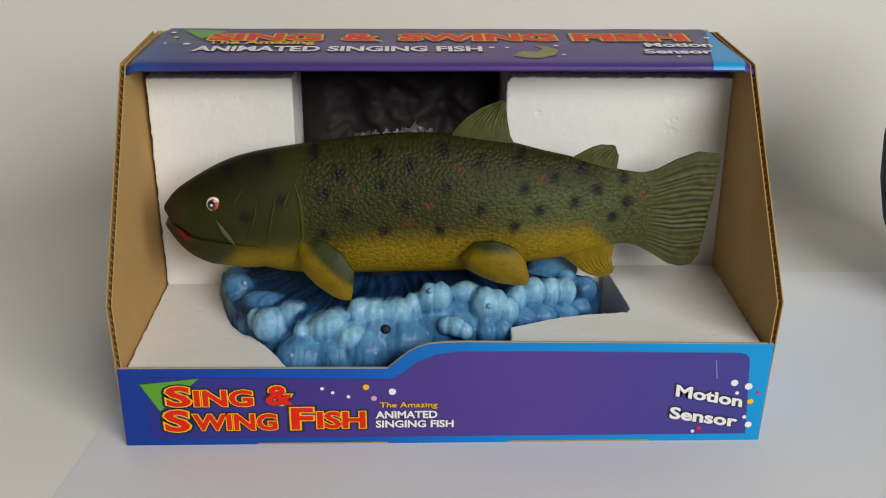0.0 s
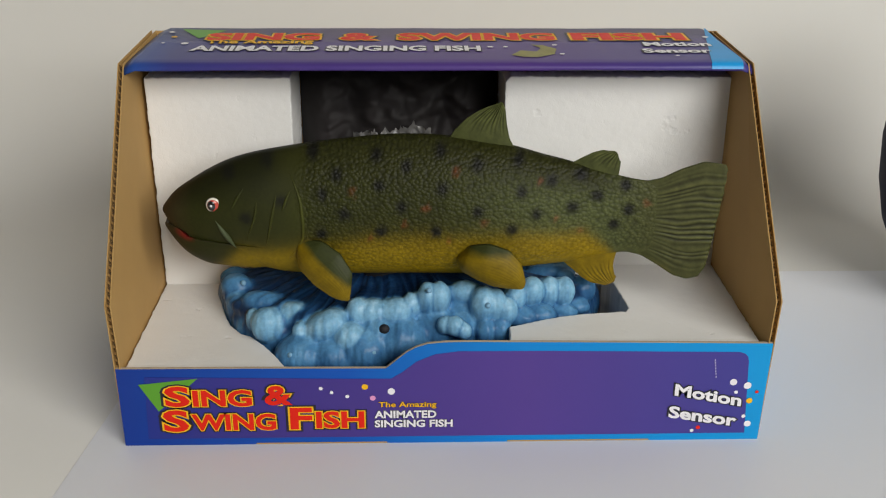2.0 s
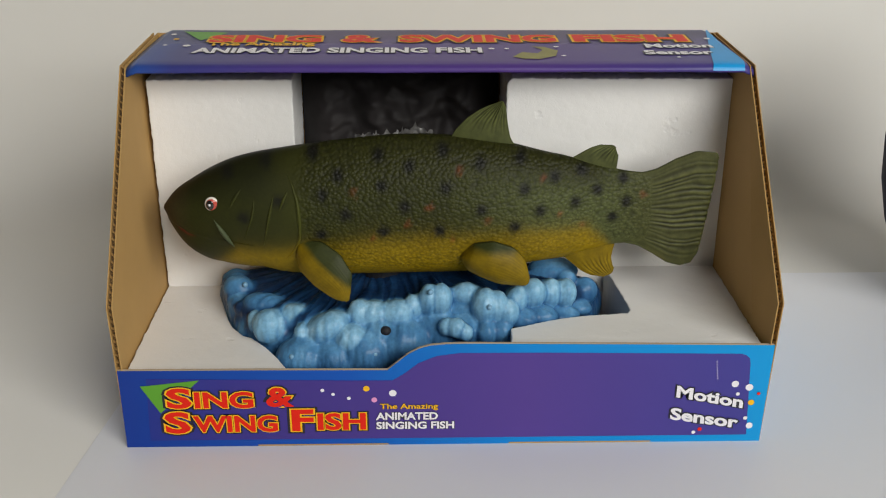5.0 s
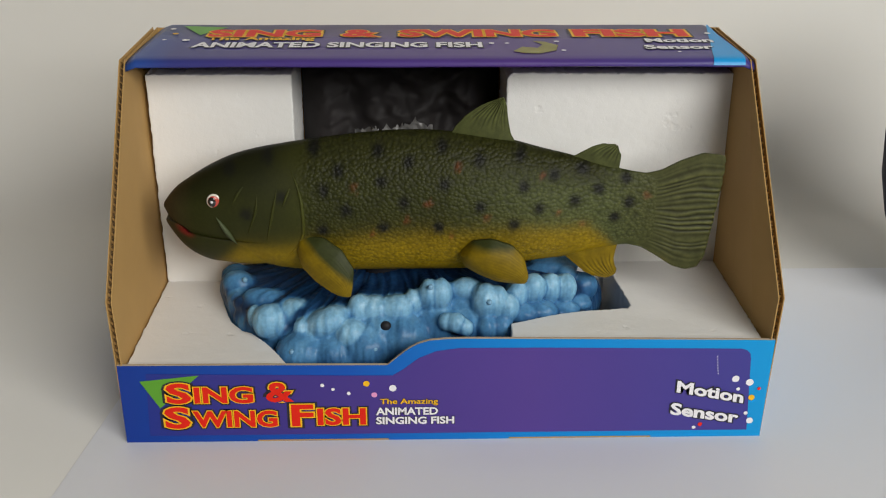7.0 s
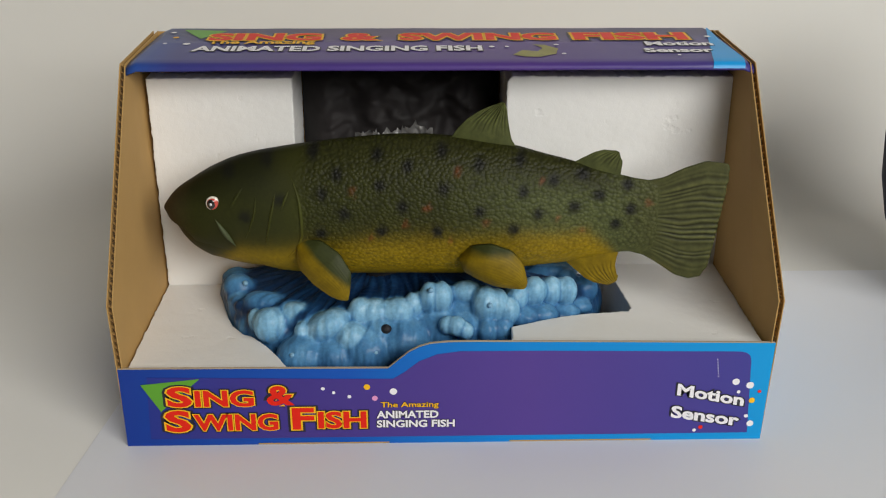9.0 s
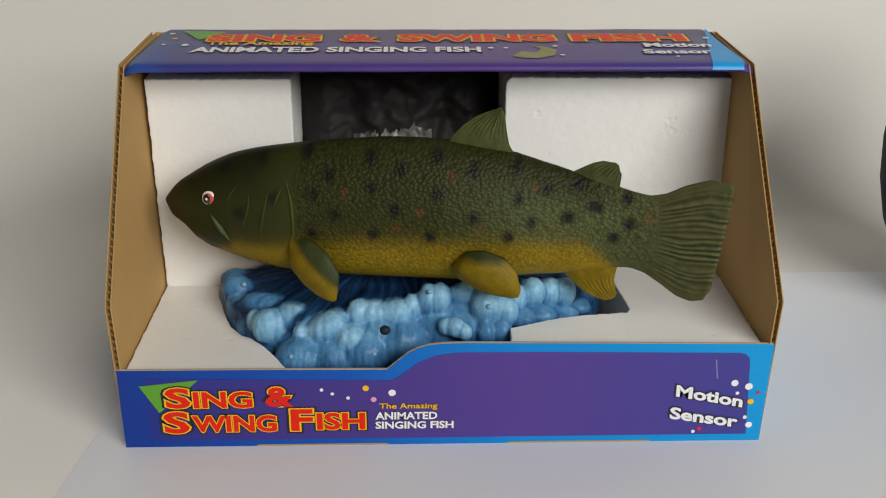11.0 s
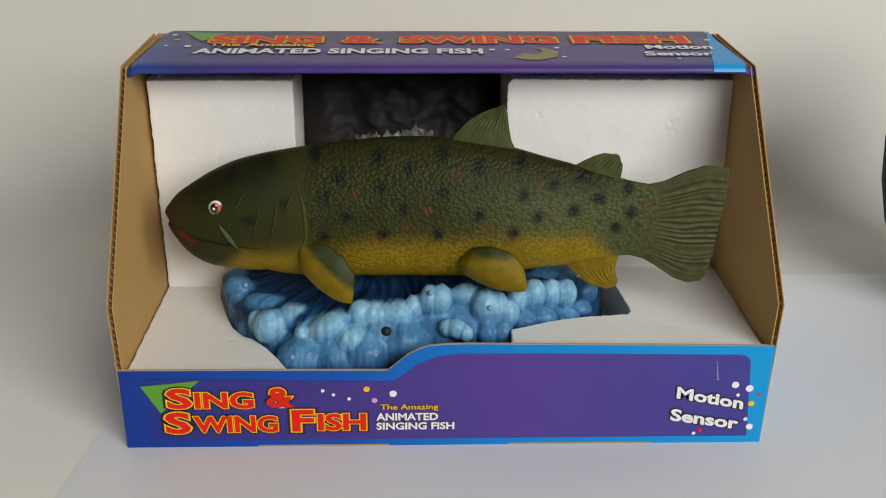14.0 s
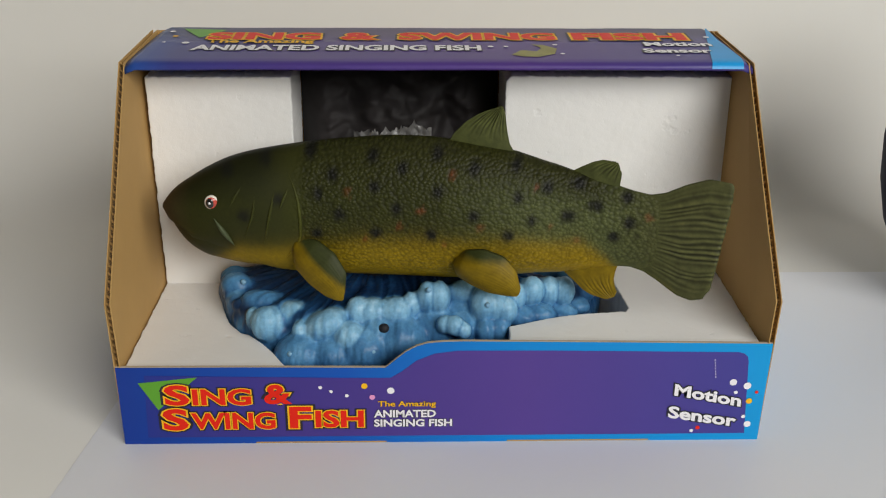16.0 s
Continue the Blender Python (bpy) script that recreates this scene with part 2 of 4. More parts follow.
# ---- room, wall and table ----
def room():
    h = 0.12
    # Unseen shell added around the table; walls kept dark to hold back bounced light.
    plan = [(-2200, -2600), (3500, -2600), (3500, 900), (-2200, 900)]
    tagged(part("floor", prism(plan, -860, -760), FLOORING), "brown wooden floor of the room", "floor", kind="structure")
    tagged(part("ceiling", prism(plan, 2400, 2500), ROOM), "plain grey ceiling, unseen, added to close the room", "ceiling", kind="structure")
    tagged(part("wall_west", prism([(-2600, -760), (900, -760), (900, 2400), (-2600, 2400)], -2200, -2100, "x"), ROOM), "plain grey side wall, unseen, added to close the room", "wall", kind="structure")
    tagged(part("wall_east", prism([(-2600, -760), (900, -760), (900, 2400), (-2600, 2400)], 3400, 3500, "x"), ROOM), "plain grey side wall, unseen, added to close the room", "wall", kind="structure")
    b = bmesh.new()
    for x0, x1, z0, z1 in ((-2100, 350, -760, 2400), (2650, 3400, -760, 2400), (350, 2650, -760, 880), (350, 2650, 2330, 2400)):
        prism([(x0, z0), (x1, z0), (x1, z1), (x0, z1)], -2600, -2500, "y", b)
    tagged(part("wall_south", b, ROOM), "unseen grey wall with a window opening, added to close the room", "wall", kind="structure")
    tagged(part("wall_north", prism([(-2100, -760), (3400, -760), (3400, 2400), (-2100, 2400)], 800, 900, "y"), WALL), "plain offwhite wall behind the table", "wall", kind="structure")
    # the sweep: a flat top that runs in a soft curve up into the backdrop
    prof = [(-900, 0), (350, 0)] + [(350 + 115 * math.sin(a), 115 - 115 * math.cos(a)) for a in np.linspace(0.06, math.pi / 2, 20)] + [(465, 900)]
    b = bmesh.new()
    rows = [[b.verts.new((x / 1000, y / 1000, z / 1000)) for y, z in prof] for x in np.linspace(-1200, 1200, 13)]
    for r0, r1 in zip(rows, rows[1:]):
        for k in range(len(prof) - 1):
            b.faces.new((r0[k], r1[k], r1[k + 1], r0[k + 1]))
    ob = part("backdrop", b, WALL, smooth=True)
    so = ob.modifiers.new("thickness", "SOLIDIFY")
    so.thickness, so.offset = 0.003, -1
    tagged(ob, "offwhite seamless backdrop curving up behind the box", "backdrop", kind="structure")
    tbl = thing("table", 0, 0, -760, "white table under the backdrop and the box", "table")
    part("tabletop", bevel(prism([(-1200, -900), (1200, -900), (1200, 500), (-1200, 500)], 726, 756), 3), TABLE, tbl)
    for x in (-1120, 1120):
        for y in (-820, 400):
            part("leg", prism([(x - 25, y - 25), (x + 25, y - 25), (x + 25, y + 25), (x - 25, y + 25)], 0, 726), TABLE, tbl)
    sheet = prism([(-262, -330), (640, -330), (640, 250), (-195, 250)], 0.05, 0.3)
    tagged(part("paper_sheet", sheet, PAPER), "large sheet of smooth white paper under the box", "paper")


# ---- the printed cardboard box ----
TOP = [(-200, 55.1), (-120, 54.8), (-36, 54.1), (-32.5, 57.2), (-28, 61.2), (-23, 65.4), (-17, 68.8), (-10, 71), (0, 71.9), (12, 72.1), (110, 70.8), (201, 69.3)]


def front_place(a, b, h):
    return Vector((a, -h, b)) / 1000


def lid_z(y):
    return 221.6 + 1.2 * (y - 92) / 93


def lid_place(a, b, h):
    return Vector((a, b, lid_z(b) + h)) / 1000


def box():
    bx = thing("display_box", 0, 92, 0.6, "blue and purple printed cardboard display box with an open front", "box")
    bx.location = (0, 0, 0.0003)

    def add(name, bm, mat, label="", smooth=False):
        return part(name, bm, mat, bx, label, smooth)
    add("bottom", prism([(-198, 1), (198, 1), (198, 184), (-198, 184)], 0, 2), CARD)
    fp = prism([(-200, 0), (200, 0)] + TOP[::-1], 0, 2.4, "y")
    front = add("front_panel", fp, BLUE_EDGE, "blue front panel with a stepped top edge")
    # brown raw edge along the top of the front panel
    b = bmesh.new()
    for (x0, z0), (x1, z1) in zip(TOP, TOP[1:]):
        prism([(x0, z0), (x1, z1), (x1, z1 + 0.3), (x0, z0 + 0.3)], 0.35, 2.1, "y", b)
    part("raw_edge", b, RAW, front)
    # the purple field, inset from the blue border
    field = [(-185, 5), (191, 5), (187.4, 57), (186.6, 60.5), (184.4, 62.6), (181, 63.7), (60, 65.6), (8, 65.8), (-6, 63.8), (-17, 59), (-26, 51.5), (-33, 47), (-60, 47.2), (-183, 49.5)]
    part("purple_field", prism(field, -0.25, 0.2, "y"), PURPLE, front, "purple printed field")
    part("green_flash", prism([(-187.3, 44.3), (-151, 48.3), (-176.6, 25.1)], -0.4, 0.1, "y"), GREEN, front, "green printed triangle")
    big = [(BLACK, 0.115, 0.5), (YELLOW, 0.068, 0.6), (RED, 0.033, 0.7)]
    for text, bb in (("S", (-172, 28.5, -157, 43)), ("ING", (-155, 28.5, -119, 40.2)), ("&", (-111, 29, -94, 43)), ("S", (-174.5, 10.3, -159, 26)),
                     ("WING", (-157, 11, -105, 23)), ("F", (-96, 11.3, -82.5, 27)), ("ISH", (-80, 11.8, -50, 24.2))):
        lettering("title_lettering", text, bb, front, big, front_place)
    thin = [(BLACK, 0.08, 0.5), (WHITE, 0.032, 0.6)]
    lettering("small_lettering", "The Amazing", (-41, 25.6, -4.8, 30.8), front, [(BLACK, 0.05, 0.6), (YELLOW, 0.015, 0.75)], front_place)
    lettering("small_lettering", "ANIMATED", (-43.6, 18.8, -5, 24.2), front, thin, front_place)
    lettering("small_lettering", "SINGING FISH", (-43.6, 12, 5.2, 17.4), front, thin, front_place)
    fat = [(BLACK, 0.10, 0.6), (WHITE, 0.035, 0.8)]
    lettering("slanted_lettering", "Motion", (143.5, 33.4, 186, 41.8), front, fat, front_place, skew=-0.2)
    lettering("slanted_lettering", "Sensor", (141, 17.2, 184.5, 26), front, fat, front_place, skew=-0.165)

    def dot(host, place, a, b, r, mat):
        bm = bmesh.new()
        ring = [bm.verts.new(place(a + r * math.cos(k * math.pi / 8), b + r * math.sin(k * math.pi / 8), 0.6)) for k in range(16)]
        bm.faces.new(ring)
        part("dot", bm, mat, host)
    for a, c, r, mat in ((-76.2, 40.7, 1.2, WHITE), (-69.7, 37.8, 1.1, WHITE), (-60.1, 34.8, 1.2, WHITE), (-49.1, 41.6, 2, YELLOW), (-44.4, 33.5, 1.8, PINK),
                         (-32.9, 38.2, 2.3, WHITE), (179.6, 42.6, 2.3, WHITE), (188.7, 40, 2.4, WHITE), (195.1, 35.4, 1.1, RED), (182, 35.3, 1.2, WHITE),
                         (191.1, 29, 2, YELLOW), (188.8, 17.6, 1.3, WHITE), (192, 12, 2.2, WHITE), (160.7, 9.6, 1.4, RED), (156.9, 7.4, 1.2, WHITE)):
        dot(front, front_place, a, c, r, mat)
    for a0, a1 in ((-118, -36), (40, 130)):
        part("cut_line", prism([(a0, 0.3), (a1, 0.3), (a1, 1.1), (a0, 1.1)], -0.3, 0.1, "y"), CARD, front)
    # tear line of small pricks beside the slanted words
    b = bmesh.new()
    for k in range(7):
        prism([(168 - 0.3 * k, 46 + 2 * k), (168.5 - 0.3 * k, 46 + 2 * k), (168.5 - 0.3 * k, 46.8 + 2 * k), (168 - 0.3 * k, 46.8 + 2 * k)], -0.35, 0, "y", b)
    part("perforation", b, WHITE, front)
    # sides: two liners with the fluting between them
    for s, xb, xk, xt in ((-1, 199.6, 201.2, 202.0), (1, 200.0, 202.6, 197.4)):
        side = [(0.2, 0), (0.2, 98), (92, 220.6), (184, 221.5), (184, 0)]

        def lean(bm, s=s, xb=xb, xk=xk, xt=xt):
            for v in bm.verts:
                z = v.co.z * 1000
                want = np.interp(z, [0, 98, 221], [xb, xk, xt])
                v.co.x += s * (want - 200) / 1000
            return bm
        wall = add("side_panel", lean(prism(side, s * 199.6, s * 200.2, "x")), [CARD, BLUE_EDGE], "side panel, printed blue outside and raw card inside")
        for face in wall.data.polygons:
            face.material_index = 1 if face.normal.x * s > 0.9 else 0
        part("inner_liner", lean(prism(side, s * 196.4, s * 197.0, "x")), CARD, wall, "bare brown card liner")
        b = bmesh.new()
        path = [Vector((0, 0.5, z)) for z in np.arange(56 if s < 0 else 71, 98, 1.0)] + [Vector((0, 0.5 + 91.5 * u, 98 + 122 * u)) for u in np.linspace(0, 1, 153)]
        last = None
        for i, p in enumerate(path):
            x = s * (198.3 + 1.25 * math.sin(i * 2 * math.pi / 4.6))
            now = [b.verts.new((x / 1000, p.y / 1000, p.z / 1000)), b.verts.new((x / 1000, (p.y + 3) / 1000, (p.z - 0.3) / 1000))]
            if last:
                b.faces.new((last[0], now[0], now[1], last[1]))
            last = now
        part("fluting", lean(b), CARD, wall, "wavy corrugated card edge")
        # Dark slab between the liners: the shade inside the flutes as colour.
        part("flute_shade", lean(prism([(3.6, 0), (3.6, 97), (94, 217), (180, 217), (180, 0)], s * 197.1, s * 199.5, "x")), CARD_SHADE, wall)
    add("back_panel", prism([(-199, 0), (199, 0), (199, 221), (-199, 221)], 183, 185.4, "y"), CARD)
    # lid with a rolled front lip
    prof = [(185.4, lid_z(185)), (140, lid_z(140)), (100, lid_z(100)), (94, 221.3), (91.2, 220.6), (89.8, 219.2), (89.2, 217.4), (89.6, 216.4)]
    b = bmesh.new()
    rows = []
    for i, u in enumerate(np.linspace(-1, 1, 61)):
        row = []
        for j, (y, z) in enumerate(prof):
            half = np.interp(y, [89, 100, 185], [197.2, 198.5, 194.5])
            drop = 0.0
            if abs(u) > 0.97:
                drop = (abs(u) - 0.97) / 0.03 * 2.6
            wob = 0.5 * noise.noise((u * 5, j * 0.8, 2.0))
            row.append(b.verts.new(((u * half - 1.0) / 1000, (y + wob) / 1000, (z - drop + wob * 0.4) / 1000)))
        rows.append(row)
    for r0, r1 in zip(rows, rows[1:]):
        for k in range(len(prof) - 1):
            b.faces.new((r0[k], r0[k + 1], r1[k + 1], r1[k]))
    bmesh.ops.recalc_face_normals(b, faces=b.faces)
    lid = add("lid", b, LID_INK, "purple printed lid with a rolled front lip", True)
    so = lid.modifiers.new("thickness", "SOLIDIFY")
    so.thickness, so.offset = 0.002, -1
    b = bmesh.new()
    last = None
    for y, z, x0 in ((184, lid_z(184), 189), (150, lid_z(150), 182), (120, lid_z(120), 176), (100, lid_z(100), 172), (94, 221.3, 171), (91.2, 220.6, 170.5), (89.8, 219.2, 170.2), (89.2, 217.4, 170)):
        x1 = float(np.interp(y, [89, 100, 185], [190.2, 191.4, 187.6])) + (1.5 if y > 150 else 0)
        lift = 0.35 if y > 92 else 0.25
        now = [b.verts.new(Vector((x0, y - (0.4 if y < 95 else 0), z + lift)) / 1000), b.verts.new(Vector((max(x1, x0 + 1), y - (0.4 if y < 95 else 0), z + lift)) / 1000)]
        if last:
            b.faces.new((last[0], now[0], now[1], last[1]))
        last = now
    bmesh.ops.recalc_face_normals(b, faces=b.faces)
    part("cyan_band", b, CYAN, lid, "cyan printed end band", True)
    wide = [(BLACK, 0.12, 0.35), (YELLOW, 0.085, 0.5), (RED, 0.042, 0.65)]
    for text, bb in (("SING", (-157, 147.5, -82, 167.5)), ("&", (-67, 147.5, -43.5, 167.5)), ("SWING", (-28, 147.5, 78, 168)), ("FISH", (91, 148, 168, 168.5))):
        lettering("title_lettering", text, bb, lid, wide, lid_place)
    lettering("small_lettering", "The Amazing", (-156, 134, -84.5, 146), lid, [(BLACK, 0.06, 0.75), (YELLOW, 0.03, 0.9)], lid_place)
    lettering("small_lettering", "ANIMATED SINGING FISH", (-163, 118, 26, 132), lid, thin_up(), lid_place)
    lettering("small_lettering", "Motion", (136, 131, 181, 142), lid, thin_up(), lid_place)
    lettering("small_lettering", "Sensor", (132, 113, 177, 124), lid, thin_up(), lid_place)
    part("green_flash", ribbon([(-178.9, 180), (-163, 153), (-147.8, 176.4)], 0.4), GREEN, lid, "green printed triangle")
    fish_pic = [(45, 108), (52, 103), (62, 102), (73, 110), (76, 124), (68, 134), (60, 136), (66, 126), (62, 117), (52, 120)]
    part("printed_fish", ribbon(fish_pic, 0.4), OLIVE, lid, "small olive fish printed on the lid")
    for a, c, r, mat in ((-184.5, 170.7, 2, WHITE), (-180, 156.5, 2, YELLOW), (-184, 139.5, 1.4, WHITE), (-169.5, 138, 2.6, WHITE), (32.6, 129, 2, WHITE),
                         (42.7, 129, 1.6, WHITE), (75.9, 134, 1.8, WHITE), (78, 110, 1.6, WHITE), (183, 157, 2.2, WHITE), (152, 106, 1.3, WHITE)):
        dot(lid, lid_place, a, c, r, mat)


def thin_up():
    return [(BLACK, 0.08, 0.35), (WHITE, 0.034, 0.6)]


def ribbon(outline, h=0.25):
    """A flat printed patch on the lid, cut in strips so that it follows the lid."""
    bm = bmesh.new()
    f = bm.faces.new([bm.verts.new(Vector((a, b, lid_z(b) + h)) / 1000) for a, b in outline])
    if f.normal.z < 0:
        f.normal_flip()
    f.normal_update()
    if f.normal.z < 0:
        f.normal_flip()
    return bm


# ---- polystyrene inserts, film in the recess ----
def ragged(outline, step=1.8, amp=0.7, seed=0.0):
    out = []
    for (a0, b0), (a1, b1) in zip(outline, outline[1:] + outline[:1]):
        n = max(1, int(math.hypot(a1 - a0, b1 - b0) / step))
        for k in range(n):
            u = k / n
            j = amp * noise.noise(((a0 + (a1 - a0) * u) * 0.35, (b0 + (b1 - b0) * u) * 0.35, seed))
            out.append((a0 + (a1 - a0) * u + j, b0 + (b1 - b0) * u - j))
    return out


def foam():
    left_floor = ragged([(-195.5, 4.5), (-98.5, 4.5), (-99, 7), (-105, 18), (-114, 32), (-125, 45), (-131, 48), (-140, 60), (-145, 73), (-149, 86), (-151, 108), (-150, 123), (-195.5, 123)], seed=1.0)
    def block(name, bm, host):
        ob = part(name, bm, FOAM, host)
        bv = ob.modifiers.new("worn_edges", "BEVEL")
        bv.width, bv.segments, bv.angle_limit = 0.0009, 2, radians(50)
    ins = thing("foam_insert", 0, 0, 0, "white polystyrene packing insert with a hollow beside the wave", "packing foam", "foam inserts")
    block("floor_block", prism(left_floor, 2.8, 53.3), ins)
    block("back_block", prism(ragged([(-195.5, 2.8), (-100.5, 2.8), (-99.5, 203.5), (-195.5, 203.5)], seed=2.0), 123.2, 182.5, "y"), ins)
    right_floor = ragged([(40, 4.5), (195.5, 4.5), (195.5, 123), (117, 123), (118.5, 102), (122, 66), (122.5, 54), (120, 50), (93, 47), (75, 43), (64, 39), (50, 33), (42, 30)], seed=3.0)
    ins = thing("foam_insert", 0, 0, 0, "white polystyrene packing insert with a dented front face", "packing foam", "foam inserts")
    block("floor_block", prism(right_floor, 2.8, 66.8), ins)
    block("back_block", prism(ragged([(43, 2.8), (196, 2.8), (196, 203.8), (46, 204.2), (43, 201)], seed=4.0), 123.2, 182.5, "y"), ins)
    # crumpled dark film stuffed between the two inserts
    b = bmesh.new()
    nx, nz = 90, 120
    grid = []
    for j in range(nz + 1):
        row = []
        for i in range(nx + 1):
            x, z = -99 + 141 * i / nx, 3 + 205 * j / nz
            rim = min(1.0, i / 14, (nx - i) / 14)
            d = noise.fractal((x * 0.022, z * 0.03, 1.3), 0.9, 2.0, 4) * 12 + abs(noise.noise((x * 0.03 + 4, z * 0.016, 7.0))) * 16
            d = rim * (d + np.interp(z, [100, 150, 200], [14, 8, 0])) - (1 - rim) * 12
            row.append(b.verts.new(Vector((x, 168 - d, z)) / 1000))
        grid.append(row)
    for r0, r1 in zip(grid, grid[1:]):
        for k in range(nx):
            b.faces.new((r0[k], r0[k + 1], r1[k + 1], r1[k]))
    bag = thing("plastic_bag", 0, 168, 2.8, "crumpled dark grey plastic bag stuffed behind the fish", "plastic bag")
    bag.location = (0, 0, 0)
    part("dark_film", b, BAG, bag, smooth=True)
    b = bmesh.new()
    grid = []
    for j in range(25):
        row = []
        for i in range(60):
            x, z = -60 + 54 * i / 59, 120 + (41 + 5 * math.exp(-((i - 46) / 12) ** 2)) * j / 24 + 5 * noise.noise((i * 0.23, 3.0, 1.0)) * j / 24 + 3 * noise.noise((i * 0.9, 1.0, 5.0)) * j / 24
            d = noise.fractal((x * 0.09, z * 0.09, 8.3), 0.8, 2.2, 4) * 5
            row.append(b.verts.new(Vector((x, 141 - d, z)) / 1000))
        grid.append(row)
    for r0, r1 in zip(grid, grid[1:]):
        for k in range(59):
            b.faces.new((r0[k], r0[k + 1], r1[k + 1], r1[k]))
    part("cloudy_film", b, CLEAR, bag, "cloudy crinkled film", True)


# ---- the wave base ----
RIM = [(-148, 104, 66), (-141, 82, 66), (-132, 60, 65), (-116, 43, 63), (-97, 40, 66), (-77, 36, 66), (-58, 34, 68), (-42, 40, 72), (-24, 42, 74), (-6, 47, 78), (14, 50, 79),
       (30, 44, 76), (46, 48, 76), (60, 53, 76), (77, 60, 73), (94, 72, 68), (103, 92, 64)]
# rounded foam heads along the crest: x, y, z, half width, half height, tilt in degrees
CREST_WEST = [(-113, 42, 63, 9.4, 11.1, 0), (-123, 48, 64, 3.8, 6.9, 0), (-97, 49, 66, 8.4, 8.5, 0), (-75, 34, 67, 13.6, 8.0, 25), (-91, 33, 62, 4.6, 6.8, 0), (-53, 40, 73, 7.2, 9.4, 30),
              (-59, 28, 61, 9.0, 9.0, 15), (-45, 40, 73, 9.6, 7.8, 0), (-31, 40, 73, 10.2, 8.2, 0), (-20, 44, 76, 5.8, 7.6, 0), (-66, 32, 60, 4.0, 7.0, 0)]
CREST_EAST = [(-10, 44, 81, 5.6, 9.8, 0), (-2, 44, 81, 6.0, 10.3, 0), (14, 50, 82, 8.0, 6.9, 0), (26, 41, 77, 8.0, 11.8, 0), (34, 41, 76, 6.0, 11.0, 0), (40, 40, 73, 6.6, 8.2, 0), (47, 48, 79, 6.4, 7.7, 0),
              (58, 52, 81, 7.3, 9.2, 0), (70, 58, 78, 5.9, 9.7, 0), (80, 60, 77, 6.7, 9.4, 0), (1, 29, 69, 4.8, 5.6, 0), (7, 27, 69, 5.0, 6.4, 0), (13, 26, 66, 4.2, 5.4, 0)]
# darker swells of the flanks and the front
SWELLS = [(-138, 82, 72, 9.5, 7.2, 0), (-142, 102, 69, 8.0, 6.0, 0), (-118, 62, 70, 12.6, 5.5, -8), (-136, 74, 60, 7.6, 10.4, 0), (-128, 58, 50, 7.5, 9.4, 0), (96, 77, 70, 7.6, 9.6, 0), (90, 65, 63, 8.3, 4.8, 0),
          (75, 88, 80, 16.0, 8.1, 0), (83, 78, 78, 6.1, 5.6, 0)]
FRONTS = [(-91, 28, 47, 16, 14, 0), (-70, 28, 46, 15, 14, 0), (-50, 30, 50, 16, 16, 0), (-26, 34, 54, 16, 16, 0), (-38, 37, 60, 16, 12, 0), (27, 33, 61, 6, 9, 0), (37, 35, 61, 6, 9, 0),
          (52, 43, 66, 8.3, 6.4, 0), (64, 47, 66, 9.1, 6.0, 0), (79, 55, 62, 9.9, 6.1, 0), (-4, 42, 58, 14, 14, 0), (16, 44, 58, 14, 14, 0), (16, 52, 68, 15, 11, 0), (-8, 52, 66, 14, 11, 0)]


def swell(bm, x, y, z, rx, rz, tilt, sub=3):
    """One rounded swell, tilted in the plane of the crest."""
    made = bmesh.ops.create_icosphere(bm, subdivisions=sub, radius=1.0)["verts"]
    ry, c, s = 0.45 * (rx + rz), math.cos(radians(tilt)), math.sin(radians(tilt))
    for v in made:
        a, d, h = v.co.x * rx, v.co.y * ry, v.co.z * rz
        v.co = Vector((x + a * c - h * s, y + d, z + a * s + h * c - 2.8)) / 1000


def nearness(p, heads):
    """How deep each point lies within the nearest of the swells: 1 at its middle, 0 at its skin, less outside; and its height there."""
    best, up = np.full(len(p), -9.0), np.zeros(len(p))
    for x, y, z, rx, rz, tilt in heads:
        c, s = math.cos(radians(tilt)), math.sin(radians(tilt))
        d = p - np.array((x, y, z))
        a, h = (d[:, 0] * c + d[:, 2] * s) / rx, (-d[:, 0] * s + d[:, 2] * c) / rz
        k = 1 - np.sqrt(a * a + h * h + (d[:, 1] / (0.45 * (rx + rz))) ** 2)
        up = np.where(k > best, h, up)
        best = np.maximum(best, k)
    return best, up


